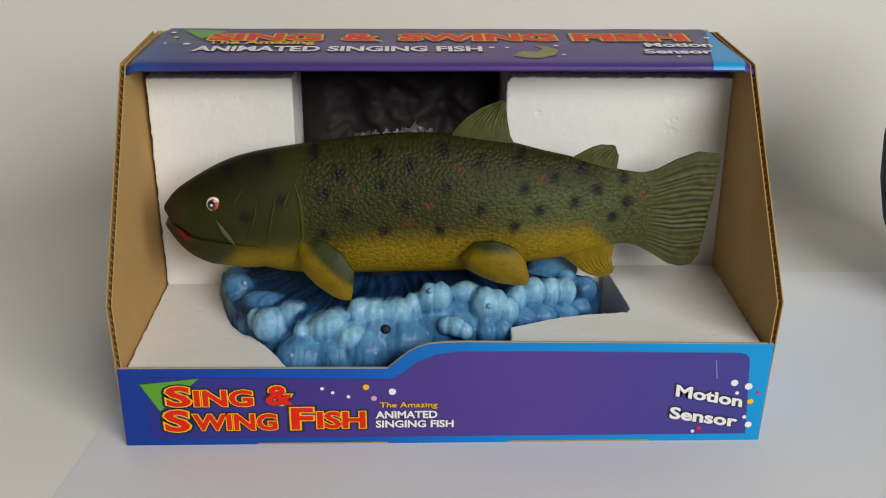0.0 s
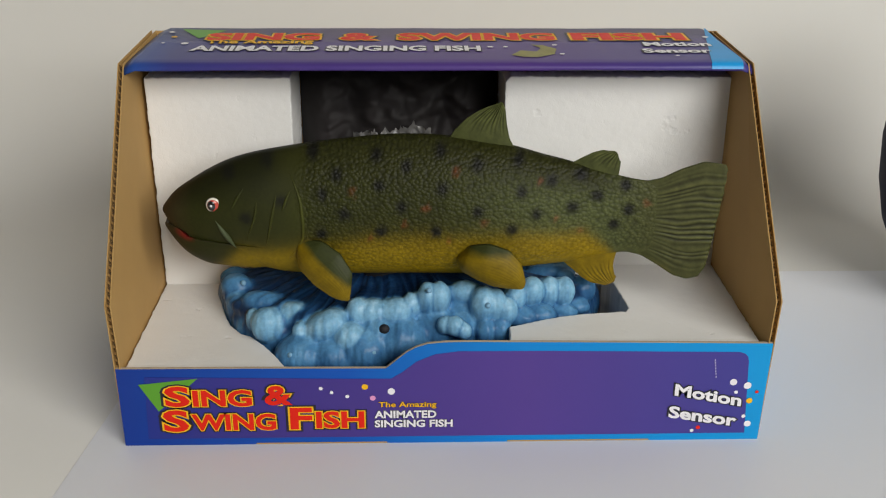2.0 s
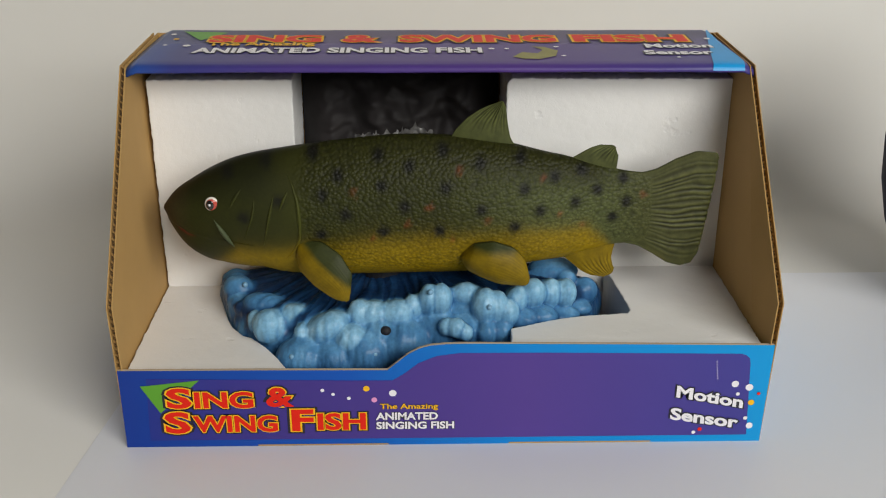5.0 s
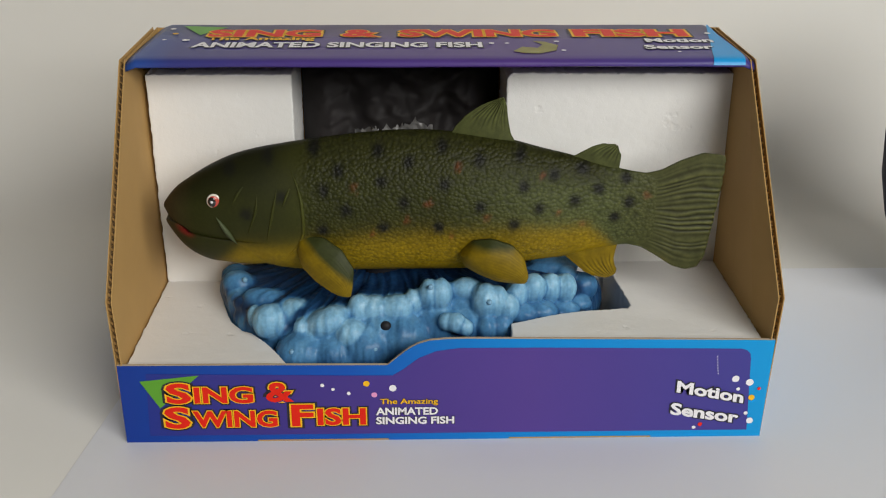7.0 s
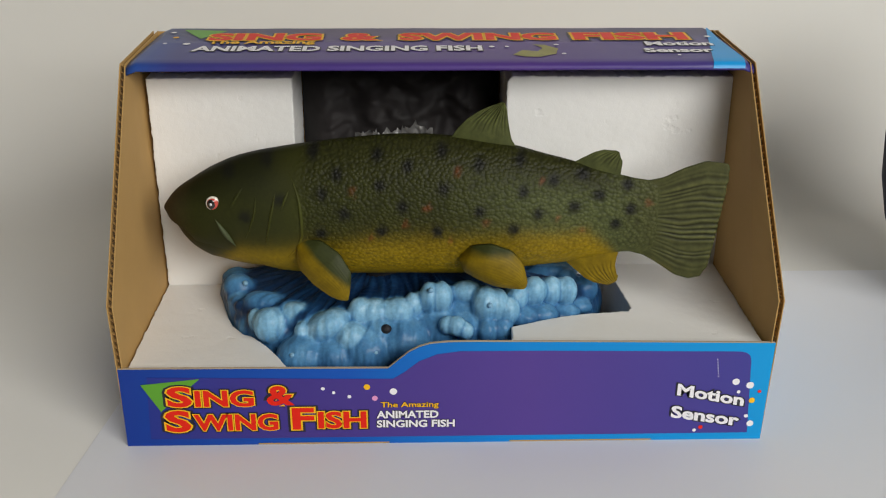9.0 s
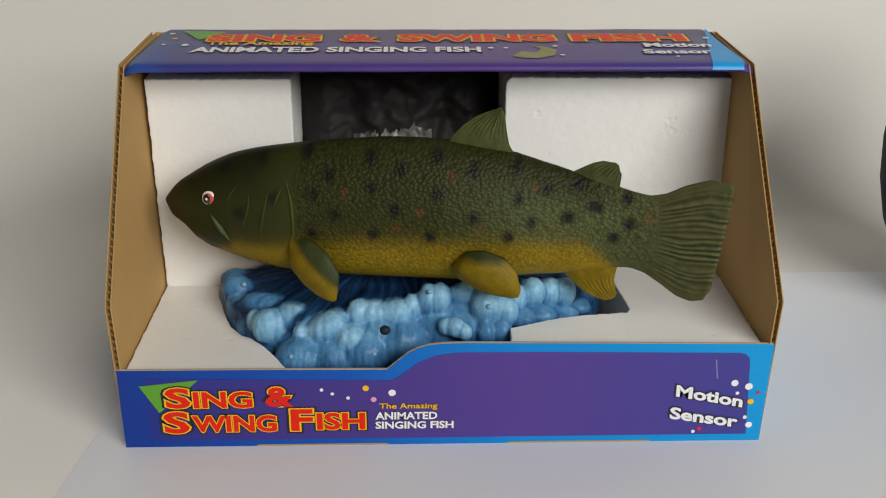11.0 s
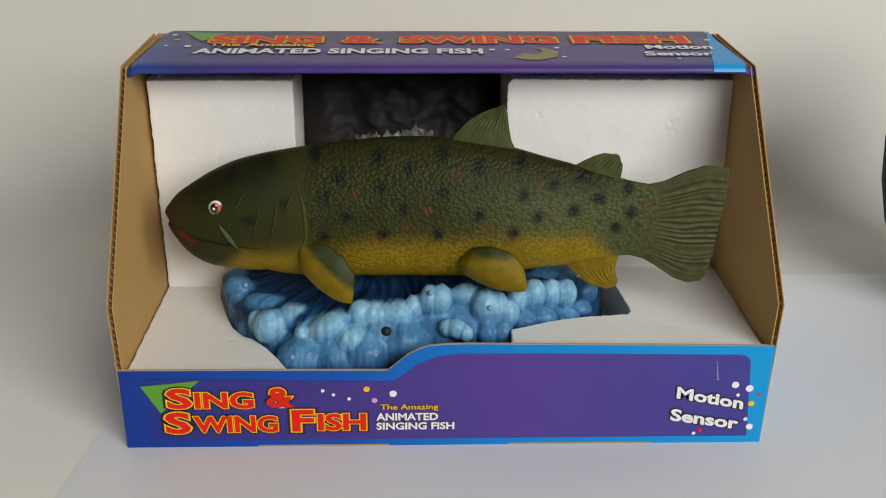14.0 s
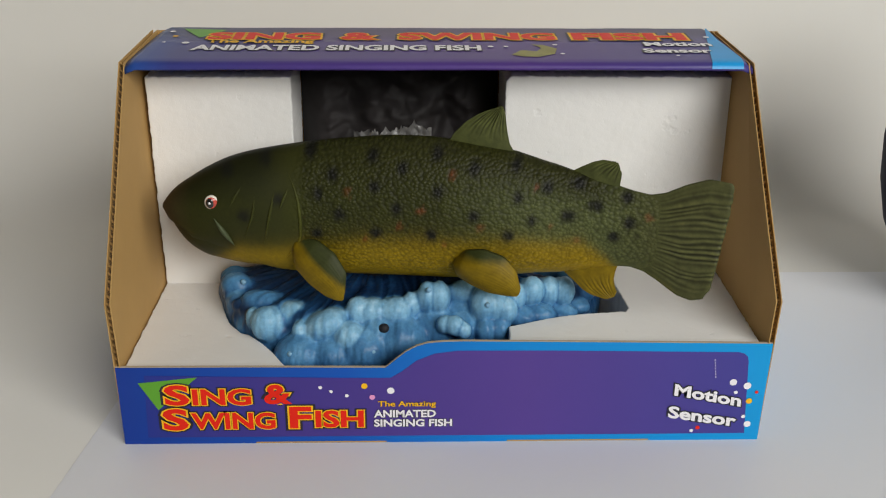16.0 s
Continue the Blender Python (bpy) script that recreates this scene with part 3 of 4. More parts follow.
def wave():
    w = thing("wave_base", 0, 0, 2.8, "blue painted plastic wave base with rounded foam crests", "toy base")
    bm = bmesh.new()
    for heads in (CREST_WEST, CREST_EAST, SWELLS, FRONTS):
        for x, y, z, rx, rz, tilt in heads:
            swell(bm, x, y, z, rx * 1.06 + 0.6, rz * 1.03 + 0.6, tilt)
    # each head is the end of a tongue of water, joined to its neighbours
    for heads in (CREST_WEST[:-1], CREST_EAST[:10]):
        for x, y, z, rx, rz, tilt in heads:
            for u in np.linspace(0.1, 0.8, 9):
                k = 0.92 - 0.5 * u
                swell(bm, x + (-30 - x) * 0.5 * u, y + (100 - y) * u, z + (78 - z) * u - 2.5 * u, rx * k, rz * k, tilt, 2)
        order = sorted(heads)
        for p, q in zip(order, order[1:]):
            m = [(a + b) / 2 for a, b in zip(p, q)]
            swell(bm, m[0], m[1] + 3.5, m[2] - 1, 0.85 * m[3], 0.72 * m[4], 0, 2)
    for x, y, z in ((1, 34, 66), (7, 33, 66), (13, 32, 63), (4, 40, 66)):
        swell(bm, x, y, z, 5.5, 6.0, 0, 2)
    rim = np.array(RIM, dtype=float)
    prism([(-140, 121)] + [(x, y + 6) for x, y, _ in RIM] + [(98, 121)], 0, 52, "z", bm)
    # water running up from under the belly to the crest, strand by strand
    ss = np.linspace(0, 1, 58)
    line = np.stack([smooth_curve(ss, np.linspace(0, 1, len(RIM)), rim[:, c]) for c in range(3)], 1)
    rng = random.Random(5)
    for i, c in enumerate(line):
        hub = np.array((-30 + (c[0] + 30) * 0.42, 112.0, 87.0 - 0.0005 * (c[0] + 20) ** 2))
        r = 5.0 + 1.6 * rng.random()
        lift = rng.uniform(-1.2, 1.2)
        for u in np.linspace(0, 1, 15):
            p = hub * (1 - u) + (c + np.array((0, 3.0, 0))) * u
            sway = 2.5 * math.sin(u * 3.2 + i * 0.35)
            swell(bm, p[0] + sway, p[1], p[2] - 1.5 * math.sin(math.pi * u) + lift * (1 - 0.6 * u), r, r * 0.95, 0, 2)
        # the wall under the crest
        swell(bm, c[0], c[1] + 6, 50, 9, 17 + lift, 0, 2)
    me = bpy.data.meshes.new("solid")
    bm.to_mesh(me)
    bm.free()
    ob = bpy.data.objects.new("solid", me)
    scene.collection.objects.link(ob)
    rm = ob.modifiers.new("cast", "REMESH")
    rm.mode, rm.voxel_size = "VOXEL", 0.00115
    bpy.context.view_layer.update()
    skin = bpy.data.meshes.new_from_object(ob.evaluated_get(bpy.context.evaluated_depsgraph_get()))
    bpy.data.objects.remove(ob)
    bpy.data.meshes.remove(me)
    n = len(skin.vertices)
    co = np.empty(n * 3, dtype=np.float32)
    skin.vertices.foreach_get("co", co)
    p = co.reshape(-1, 3).astype(float) * 1000
    ed = np.empty(len(skin.edges) * 2, dtype=np.int32)
    skin.edges.foreach_get("vertices", ed)
    ed = ed.reshape(-1, 2)
    count = np.bincount(ed.ravel(), minlength=n)[:, None]
    for _ in range(5):
        acc = np.stack([np.bincount(ed[:, 0], p[ed[:, 1], k], n) + np.bincount(ed[:, 1], p[ed[:, 0], k], n) for k in range(3)], 1)
        p = 0.4 * p + 0.6 * acc / np.maximum(count, 1)
    p[:, 2] += 2.8
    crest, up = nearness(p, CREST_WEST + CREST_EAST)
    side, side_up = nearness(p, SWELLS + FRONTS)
    # fine grooves that fan out with the water
    fan = np.arctan2(p[:, 0] + 30, 128 - p[:, 1])
    reach = np.hypot(p[:, 0] + 30, 128 - p[:, 1])
    bend = np.array([noise.noise((a * 3.0, r * 0.03, 2.0)) for a, r in zip(fan, reach)])
    groove = np.array([noise.noise((a * 26.0, r * 0.025, 5.0)) + 0.6 * noise.noise((a * 58.0, r * 0.04, 8.0)) for a, r in zip(fan + 0.10 * bend, reach)])
    blot = np.array([noise.noise((x * 0.06, y * 0.06, z * 0.09)) for x, y, z in p])
    top = np.clip((p[:, 2] - 58) / 8, 0, 1) * np.clip((-crest + 0.05) / 0.35, 0, 1)
    p[:, 2] += top * 1.25 * groove
    streak = np.array([noise.noise((x * 0.33, y * 0.2, z * 0.06)) + 0.6 * noise.noise((x * 0.8, y * 0.4, z * 0.1)) for x, y, z in p])
    p[:, 1] += (1 - top) * 1.0 * streak
    skin.vertices.foreach_set("co", ((p - np.array((0, 0, 2.8))) / 1000).astype(np.float32).ravel())
    # Sprayed blues, pale on the heads; shade in hollows and undersides is coloured in.
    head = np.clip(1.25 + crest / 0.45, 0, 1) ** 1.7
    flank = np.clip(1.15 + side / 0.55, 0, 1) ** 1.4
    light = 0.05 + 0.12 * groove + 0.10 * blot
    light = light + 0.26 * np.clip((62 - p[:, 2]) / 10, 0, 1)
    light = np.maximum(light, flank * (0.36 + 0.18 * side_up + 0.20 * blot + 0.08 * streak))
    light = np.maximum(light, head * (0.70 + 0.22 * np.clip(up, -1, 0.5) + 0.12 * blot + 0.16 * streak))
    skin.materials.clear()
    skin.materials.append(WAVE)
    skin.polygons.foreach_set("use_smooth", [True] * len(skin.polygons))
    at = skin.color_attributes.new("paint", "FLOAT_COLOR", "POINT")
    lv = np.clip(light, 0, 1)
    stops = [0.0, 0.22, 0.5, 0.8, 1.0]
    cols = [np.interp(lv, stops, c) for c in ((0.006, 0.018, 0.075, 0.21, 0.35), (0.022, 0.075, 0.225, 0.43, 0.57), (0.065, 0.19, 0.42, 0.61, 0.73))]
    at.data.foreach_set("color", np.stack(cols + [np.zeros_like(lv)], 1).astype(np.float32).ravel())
    skin.name = "body"
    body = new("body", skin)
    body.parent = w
    # No opening is cut: the hole's darkness is a black bead.
    part("sensor_hole_bead", ball((-37.4, 27.3, 67.0 - 2.8), (3.5, 3.0, 3.3)), HOLE, w, "round black bead in place of the sensor hole", True)
    for x, y, z in ((-9, 35.6, 90), (28, 31.6, 81), (-96, 17.6, 54.4), (-44, 18.0, 55.6), (-26, 21.4, 58), (-132, 75, 77)):
        ob = part("nub", ball((x, y, z - 2.8), (1.9, 1.9, 1.9), sub=2), WAVE, w, "", True)
        a2 = ob.data.color_attributes.new("paint", "FLOAT_COLOR", "POINT")
        a2.data.foreach_set("color", [0.2, 0.38, 0.55, 0.0] * len(ob.data.vertices))


# ---- the fish ----
ZB = 85.0
YC = 72.0
ST_X = [-178.5, -176, -170, -162, -150, -134, -118, -94, -70, -57, -34, -10, 13, 44, 63, 79, 95, 112, 122, 134]
ST_TOP = [137, 143, 148.2, 153.2, 161.2, 168.6, 172.6, 176.4, 179.6, 181, 183.4, 183.6, 182, 177, 171.5, 168, 163, 158.6, 156.7, 156]
ST_BOT = [133, 125, 114, 106, 100, 95, 90.8, 87.4, 86.6, 86.5, 87, 87.2, 87.6, 91.6, 95, 97.2, 102.5, 107, 107.6, 106]
ST_HALF = [3, 8, 12.5, 15.5, 20, 24, 26.5, 28.5, 29.5, 29.8, 29.8, 29, 27.5, 23.5, 19.5, 15, 11, 7.0, 4.8, 2.7]
CUTS = [-100, -86, -72, -50, -25, 0, 24, 48, 60, 72, 84, 96]
GREEN_BACK, GREEN_SIDE, GREEN_TAIL, YELLOW_BELLY = np.array((0.024, 0.025, 0.0035)), np.array((0.027, 0.030, 0.0035)), np.array((0.072, 0.084, 0.026)), np.array((0.235, 0.155, 0.003))
SPOTS = [(-135, 162), (-111, 169), (-82, 174), (-66, 163), (-41, 173.5), (-22, 168), (-39, 157), (-76, 151.5), (-61.5, 139.5), (-77, 126.6), (-25, 144.6), (-38, 128.7), (0.5, 155.3),
         (-1.4, 176), (-3.6, 128.2), (22, 168.5), (22.7, 141), (47.7, 170), (49.8, 152), (69, 158), (60, 138), (83, 141.5), (44, 128.7), (87, 161), (108, 129), (114, 154), (97, 148),
         (116.6, 138.7), (-125, 136.7), (-103, 147)]
RED_SPOTS = [(-9.6, 144.5), (-23.3, 132.9), (-45.3, 123.4), (5.4, 121.2), (26.8, 133.8), (-56.2, 153.3), (127.7, 142.5), (72.5, 134.3), (88, 125.5), (61.5, 157.7), (9, 165.2)]


def section(x):
    top, bot, half = (float(smooth_curve([x], ST_X, v)[0]) for v in (ST_TOP, ST_BOT, ST_HALF))
    hz = max(0.5, (top - bot) / 2)
    a = math.sqrt(max(hz * hz - 0.195 * half * half, 0.3 * hz * hz))
    return (top + bot) / 2, a, half


def sprayed(x, z, w, spots=True):
    """Colour of the sprayed skin at (x, z); w: height within the section, -1 to 1. The last value says how scaly it is."""
    n1, n2 = noise.noise((x * 0.05, z * 0.05, 3.0)), noise.noise((x * 0.35, z * 0.35, 9.0))
    line = np.interp(x, [-178, -150, -140, -130, -98, -84, -45, 60, 92, 104, 116], [-1.3, -1.1, -0.78, -0.52, -0.44, -0.36, -0.28, -0.24, -0.3, -0.7, -1.4])
    k = 1 / (1 + math.exp(-(w - line + 0.05 * n1 + 0.05 * n2) / 0.075))
    g = GREEN_SIDE * (1 + 0.25 * n1)
    back = np.clip((w - 0.35) / 0.45, 0, 1) * np.clip((124 - x) / 30, 0, 1)
    g = g * (1 - back * 0.8) + GREEN_BACK * back * 0.8
    t = np.clip((x - 0) / 70, 0, 1) * (1 - back)
    g = g * (1 - t) + GREEN_TAIL * (1 + 0.25 * n2) * t
    t = np.clip((x - 104) / 26, 0, 1)
    g = g * (1 - t) + np.array((0.058, 0.062, 0.018)) * (1 + 0.3 * n2) * t
    h = np.clip((-95 - x) / 20, 0, 1)
    g = g * (1 - h) + (GREEN_SIDE * 0.72) * (1 - 0.5 * back) * h
    nose = np.clip((-158 - x) / 18, 0, 1)
    g = g * (1 - nose) + np.array((0.035, 0.024, 0.010)) * nose
    y = YELLOW_BELLY * (1 + 0.2 * n1 + 0.25 * n2)
    c = y * (1 - k) + g * k
    if spots:
        for sx, sz in SPOTS:
            d = math.hypot(x - sx, z - sz)
            if d < 9:
                f = np.clip((5.9 + 1.3 * n2 - d) / 3.9, 0, 1) ** 1.2 * (0.8 if x < -95 else 0.93)
                c = c * (1 - f) + np.array((0.004, 0.004, 0.003)) * f
        for sx, sz in RED_SPOTS:
            d = math.hypot(x - sx, z - sz)
            if d < 6:
                f = np.clip((3.0 + 2.2 * n2 - d) / 2.4, 0, 1) * 0.38
                c = c * (1 - f) + np.array((0.22, 0.03, 0.012)) * f
    scaly = np.interp(x, [-96, -84, 122, 134], [0, 1, 1, 0.7]) * (0.75 + 0.25 * k) * np.clip((w + 0.95) / 0.25, 0, 1)
    return (*np.clip(c, 0, 1), float(scaly))


def spray(ob, fn):
    me = ob.data
    at = me.color_attributes.new("paint", "FLOAT_COLOR", "POINT")
    flat = np.zeros((len(me.vertices), 4), dtype=np.float32)
    for i, v in enumerate(me.vertices):
        flat[i] = fn(v.co.x * 1000, v.co.y * 1000, v.co.z * 1000 + ZB)
    at.data.foreach_set("color", flat.ravel())


def body_w(x, z):
    zc, a, _ = section(x)
    return (z - zc) / a


def loft(xs, ring, name, parent, label="", closed=False, exact=False):
    """A skin through rings of points, closed at both ends where asked."""
    bm = bmesh.new()
    rings = [[bm.verts.new(Vector(p) / 1000) for p in ring(x, i)] for i, x in enumerate(xs)]
    for r0, r1 in zip(rings, rings[1:]):
        for k in range(len(r0)):
            bm.faces.new((r0[k], r0[(k + 1) % len(r0)], r1[(k + 1) % len(r1)], r1[k]))
    if closed:
        bm.faces.new(rings[0][::-1])
        bm.faces.new(rings[-1])
    bmesh.ops.recalc_face_normals(bm, faces=bm.faces)
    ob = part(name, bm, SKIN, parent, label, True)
    if exact:
        # shading as of one unbroken skin, so that the joints between sections do not show
        ns = []
        for x in xs:
            r0, r1, r2 = (np.array(body_ring(x + d)) for d in (-1.0, 0.0, 1.0))
            lengthways, round_about = r2 - r0, np.roll(r1, -1, 0) - np.roll(r1, 1, 0)
            c = np.cross(lengthways, round_about)
            c /= np.linalg.norm(c, axis=1)[:, None] + 1e-9
            mid = r1 - r1.mean(0)
            c *= np.sign((c * mid).sum(1))[:, None]
            ns += [tuple(v) for v in c]
        me = ob.data
        plain = [tuple(v.normal) for v in me.vertices]
        me.normals_split_custom_set_from_vertices([n if v.co.x > -0.136 else p for v, n, p in zip(me.vertices, ns, plain)])
    return ob


AROUND = 104


def body_ring(x, shrink=0.0):
    zc, a, half = section(x)
    a, half = a - shrink, half - shrink
    return [(x, -half * math.cos(q), zc - ZB + a * math.sin(q)) for q in np.linspace(0, 2 * math.pi, AROUND, endpoint=False)]


def mouth_line(x):
    """Height of the mouth's slit from the snout to its corner."""
    return float(np.interp(x, [-179, -174, -168, -164, -161, -158, -155, -153], [129.5, 128, 126, 123.5, 119.5, 113, 104, 95]))


def head_ring(x, i):
    zc, a, half = section(x)
    out = []
    for q in np.linspace(0, 2 * math.pi, AROUND, endpoint=False):
        y, z = -half * math.cos(q), zc + a * math.sin(q)
        # the throat is drawn up a little where the jaw slides over it
        if z < zc:
            z += float(np.interp(x, [-172, -160, -140, -125, -106], [0, 4, 4, 2.5, 0])) * (zc - z) / a
        if x < -153:
            m = mouth_line(x)
            if z < m:
                z = m + 1.2 * (z - m) / (2 * a)
        out.append((x, y, z - ZB))
    return out


def jaw_ring(x, i):
    zc, a, half = section(x - 1.5)
    k = 1 - 0.02 * float(np.clip((x + 151) / 6, 0, 1)) - 0.03 * float(np.clip((x + 125) / 12, 0, 1))
    deep = float(np.interp(x, [-176, -165, -150, -135, -112], [1.5, 2.0, 2.5, 2.0, 0.0]))
    # the rubber of the cheek stretches with the jaw and closes the slit behind the lips
    m = mouth_line(min(x, -161.5)) - 0.7 + 0.18 * (-130 - x) * float(np.interp(x, [-176, -173, -167, -145], [0.55, 0.75, 1.0, 1.0]))
    out = []
    for q in np.linspace(0, 2 * math.pi, AROUND, endpoint=False):
        y, z = -half * 0.96 * k * math.cos(q), zc + a * k * math.sin(q)
        if z < zc:
            z -= deep * (zc - z) / a
        if z > m:
            z = m - 1.0 * (1 - abs(y) / half) * float(np.clip((x + 178) / 12, 0, 1))
        out.append((x, y, z - ZB))
    return out


def along(points, v):
    """A point at v (0 to 1) along a soft line through points."""
    k = np.linspace(0, 1, len(points))
    pts = np.array(points, dtype=float)
    return np.array([float(smooth_curve([v], k, pts[:, c])[0]) for c in range(pts.shape[1])])


def fin(name, lead, trail, thick, parent, colour, rays=14, deep=0.5, ragged_tip=1.0, n_u=90, n_v=28, bulge=0.0, label=""):
    """A fin between its leading and its trailing edge, both from root to tip (x, y, z), ribbed by rays."""
    bm = bmesh.new()
    tone = []
    vs = np.linspace(0, 1, n_v)
    le, tr = [along(lead, v) for v in vs], [along(trail, v) for v in vs]
    sides = []
    for s in (-1, 1):
        grid = []
        for j, v in enumerate(vs):
            row = []
            for i in range(n_u + 1):
                u = i / n_u
                p = le[j] * (1 - u) + tr[j] * u
                way = (tr[-1] * u + le[-1] * (1 - u)) - (tr[0] * u + le[0] * (1 - u))
                tip = -3.2 * v ** 4 * (1 - math.sin(math.pi * u)) ** 4 + ragged_tip * v ** 6 * (0.7 * noise.noise((u * 13, 4.0, len(name))) + 0.05 * math.sin(u * rays * 2 * math.pi))
                p = p + way / (np.linalg.norm(way) + 1e-6) * tip
                rib = math.sin((u + 0.026 * noise.noise((v * 2.5, u * 14, 1.0))) * rays * 2 * math.pi) * deep * (0.55 + 0.75 * noise.noise((u * 9, v * 1.5, 7.0))) * float(np.clip((v - 0.22 - 0.12 * noise.noise((u * 17, 2.0, 3.0))) / 0.28, 0, 1)) * math.sin(math.pi * min(max(u, 0.02), 0.98)) ** 0.5
                t = thick * (1 - 0.72 * v) * max(0.1, math.sin(math.pi * min(max(u, 0.012), 0.988))) ** 0.45
                if v > 0.97:
                    t *= 0.35
                y = p[1] + s * max(0.12, t / 2 + rib * 0.5) - bulge * math.sin(math.pi * u) * math.sin(math.pi * min(v + 0.15, 1))
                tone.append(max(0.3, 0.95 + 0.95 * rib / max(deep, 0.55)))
                row.append(bm.verts.new(Vector((p[0], y, p[2])) / 1000))
            grid.append(row)
        for r0, r1 in zip(grid, grid[1:]):
            for k in range(n_u):
                bm.faces.new((r0[k], r0[k + 1], r1[k + 1], r1[k]))
        sides.append(grid)
    a, b = sides
    rim = [(j, 0) for j in range(n_v)] + [(n_v - 1, i) for i in range(1, n_u + 1)] + [(j, n_u) for j in range(n_v - 2, -1, -1)] + [(0, i) for i in range(n_u - 1, 0, -1)]
    for (j0, i0), (j1, i1) in zip(rim, rim[1:] + rim[:1]):
        bm.faces.new((a[j0][i0], a[j1][i1], b[j1][i1], b[j0][i0]))
    bmesh.ops.recalc_face_normals(bm, faces=bm.faces)
    ob = part(name, bm, FIN, parent, label, True)
    spray(ob, colour)
    # Rib relief goes into the colour too: grooves darkened, crests lightened.
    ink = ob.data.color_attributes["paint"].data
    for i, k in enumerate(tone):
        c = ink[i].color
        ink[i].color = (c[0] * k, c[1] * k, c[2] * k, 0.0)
    return ob


def fl(points, y=0.0):
    """Side-view points (x, z) as fish-space points at the depth y."""
    return [(p[0], p[2] if len(p) > 2 else y, p[1] - ZB) for p in points]


def fish():
    f = thing("singing_fish", 0, YC, ZB, "green and yellow rubber trout with black spots above the wave", "toy fish")
    segs = []
    head = loft(list(np.linspace(-178.5, -172, 12)) + list(np.arange(-171, -99.9, 0.9)) + [-100.0], head_ring, "head", f, "smooth dark green trout head with gill lines", exact=True)
    spray(head, lambda x, y, z: sprayed(x, z, body_w(x, z)))
    segs.append((head, CUTS[0]))
    for i, x0 in enumerate(CUTS):
        x1 = CUTS[i + 1] if i + 1 < len(CUTS) else 134.0
        xs = [x0 - 4.0, x0 - 2.0, x0 - 0.2] + list(np.linspace(x0, x1, max(5, int((x1 - x0) / 1.3))))

        def ring(x, j, x0=x0):
            return body_ring(x, 0.0 if x >= x0 else 0.12 + (x0 - x) * 0.22)
        ob = loft(xs, ring, "body_section" if i + 1 < len(CUTS) else "tail_section", f, exact=True)
        spray(ob, lambda x, y, z: sprayed(x, z, body_w(x, z)))
        segs.append((ob, x0))
    by = {x0: ob for ob, x0 in segs[1:]}

    def fin_green(x, y, z):
        n = noise.noise((x * 0.2, z * 0.2, 2.0))
        return (*np.clip(np.array((0.062, 0.070, 0.019)) * (1 + 0.35 * n), 0, 1), 0.0)

    def tail_green(x, y, z):
        n = noise.noise((x * 0.2, z * 0.2, 2.0))
        k = float(np.clip((x - 122) / 26, 0, 1))
        root = np.array(sprayed(min(x, 128), z, body_w(min(x, 128), z), False)[:3])
        return (*np.clip((root * (1 - k) + np.array((0.060, 0.062, 0.020)) * k) * (1 + 0.4 * n * k), 0, 1), 0.0)

    def fin_yellow(top, spread, lean=0.0, mid=0.0):
        def fn(x, y, z):
            n = noise.noise((x * 0.15, z * 0.15, 6.0))
            k = np.clip(((z - top) + lean * (x - mid)) / spread + 0.25 * n, 0, 1)
            c = YELLOW_BELLY * 0.85 * (1 + 0.25 * n) * (1 - k) + np.array((0.035, 0.042, 0.010)) * k
            return (*np.clip(c, 0, 1), 0.0)
        return fn
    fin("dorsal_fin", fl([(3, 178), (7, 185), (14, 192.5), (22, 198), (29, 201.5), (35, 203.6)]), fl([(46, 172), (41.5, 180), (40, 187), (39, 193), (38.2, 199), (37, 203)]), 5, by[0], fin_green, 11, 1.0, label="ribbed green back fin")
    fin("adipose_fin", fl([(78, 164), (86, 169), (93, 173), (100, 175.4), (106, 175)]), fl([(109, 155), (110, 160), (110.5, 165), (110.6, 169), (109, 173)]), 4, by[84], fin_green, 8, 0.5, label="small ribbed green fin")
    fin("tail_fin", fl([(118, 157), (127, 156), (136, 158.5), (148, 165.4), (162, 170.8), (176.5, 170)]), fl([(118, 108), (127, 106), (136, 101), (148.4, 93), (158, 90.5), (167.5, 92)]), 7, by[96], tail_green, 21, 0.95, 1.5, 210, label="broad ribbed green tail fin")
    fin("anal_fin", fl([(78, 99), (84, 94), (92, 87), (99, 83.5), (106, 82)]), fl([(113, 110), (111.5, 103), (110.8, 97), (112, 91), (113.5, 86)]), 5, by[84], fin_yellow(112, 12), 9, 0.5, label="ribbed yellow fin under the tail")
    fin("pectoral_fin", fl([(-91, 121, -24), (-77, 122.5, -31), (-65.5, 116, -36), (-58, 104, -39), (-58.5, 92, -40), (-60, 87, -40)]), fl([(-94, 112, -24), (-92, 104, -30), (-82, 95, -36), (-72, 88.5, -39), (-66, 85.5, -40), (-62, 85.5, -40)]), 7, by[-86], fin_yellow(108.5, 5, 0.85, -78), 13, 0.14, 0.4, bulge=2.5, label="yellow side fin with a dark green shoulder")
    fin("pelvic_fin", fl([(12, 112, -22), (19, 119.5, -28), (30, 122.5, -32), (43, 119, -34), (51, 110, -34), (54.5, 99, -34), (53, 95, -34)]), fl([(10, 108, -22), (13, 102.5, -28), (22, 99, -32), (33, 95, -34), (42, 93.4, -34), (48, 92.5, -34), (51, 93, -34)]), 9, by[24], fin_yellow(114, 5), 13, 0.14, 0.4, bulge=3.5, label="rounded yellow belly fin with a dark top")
    # jaw
    jaw = loft(list(np.linspace(-175.2, -171, 10)) + list(np.arange(-170, -111.9, 1.4)), jaw_ring, "lower_jaw", f, "dark green and yellow lower jaw", True)

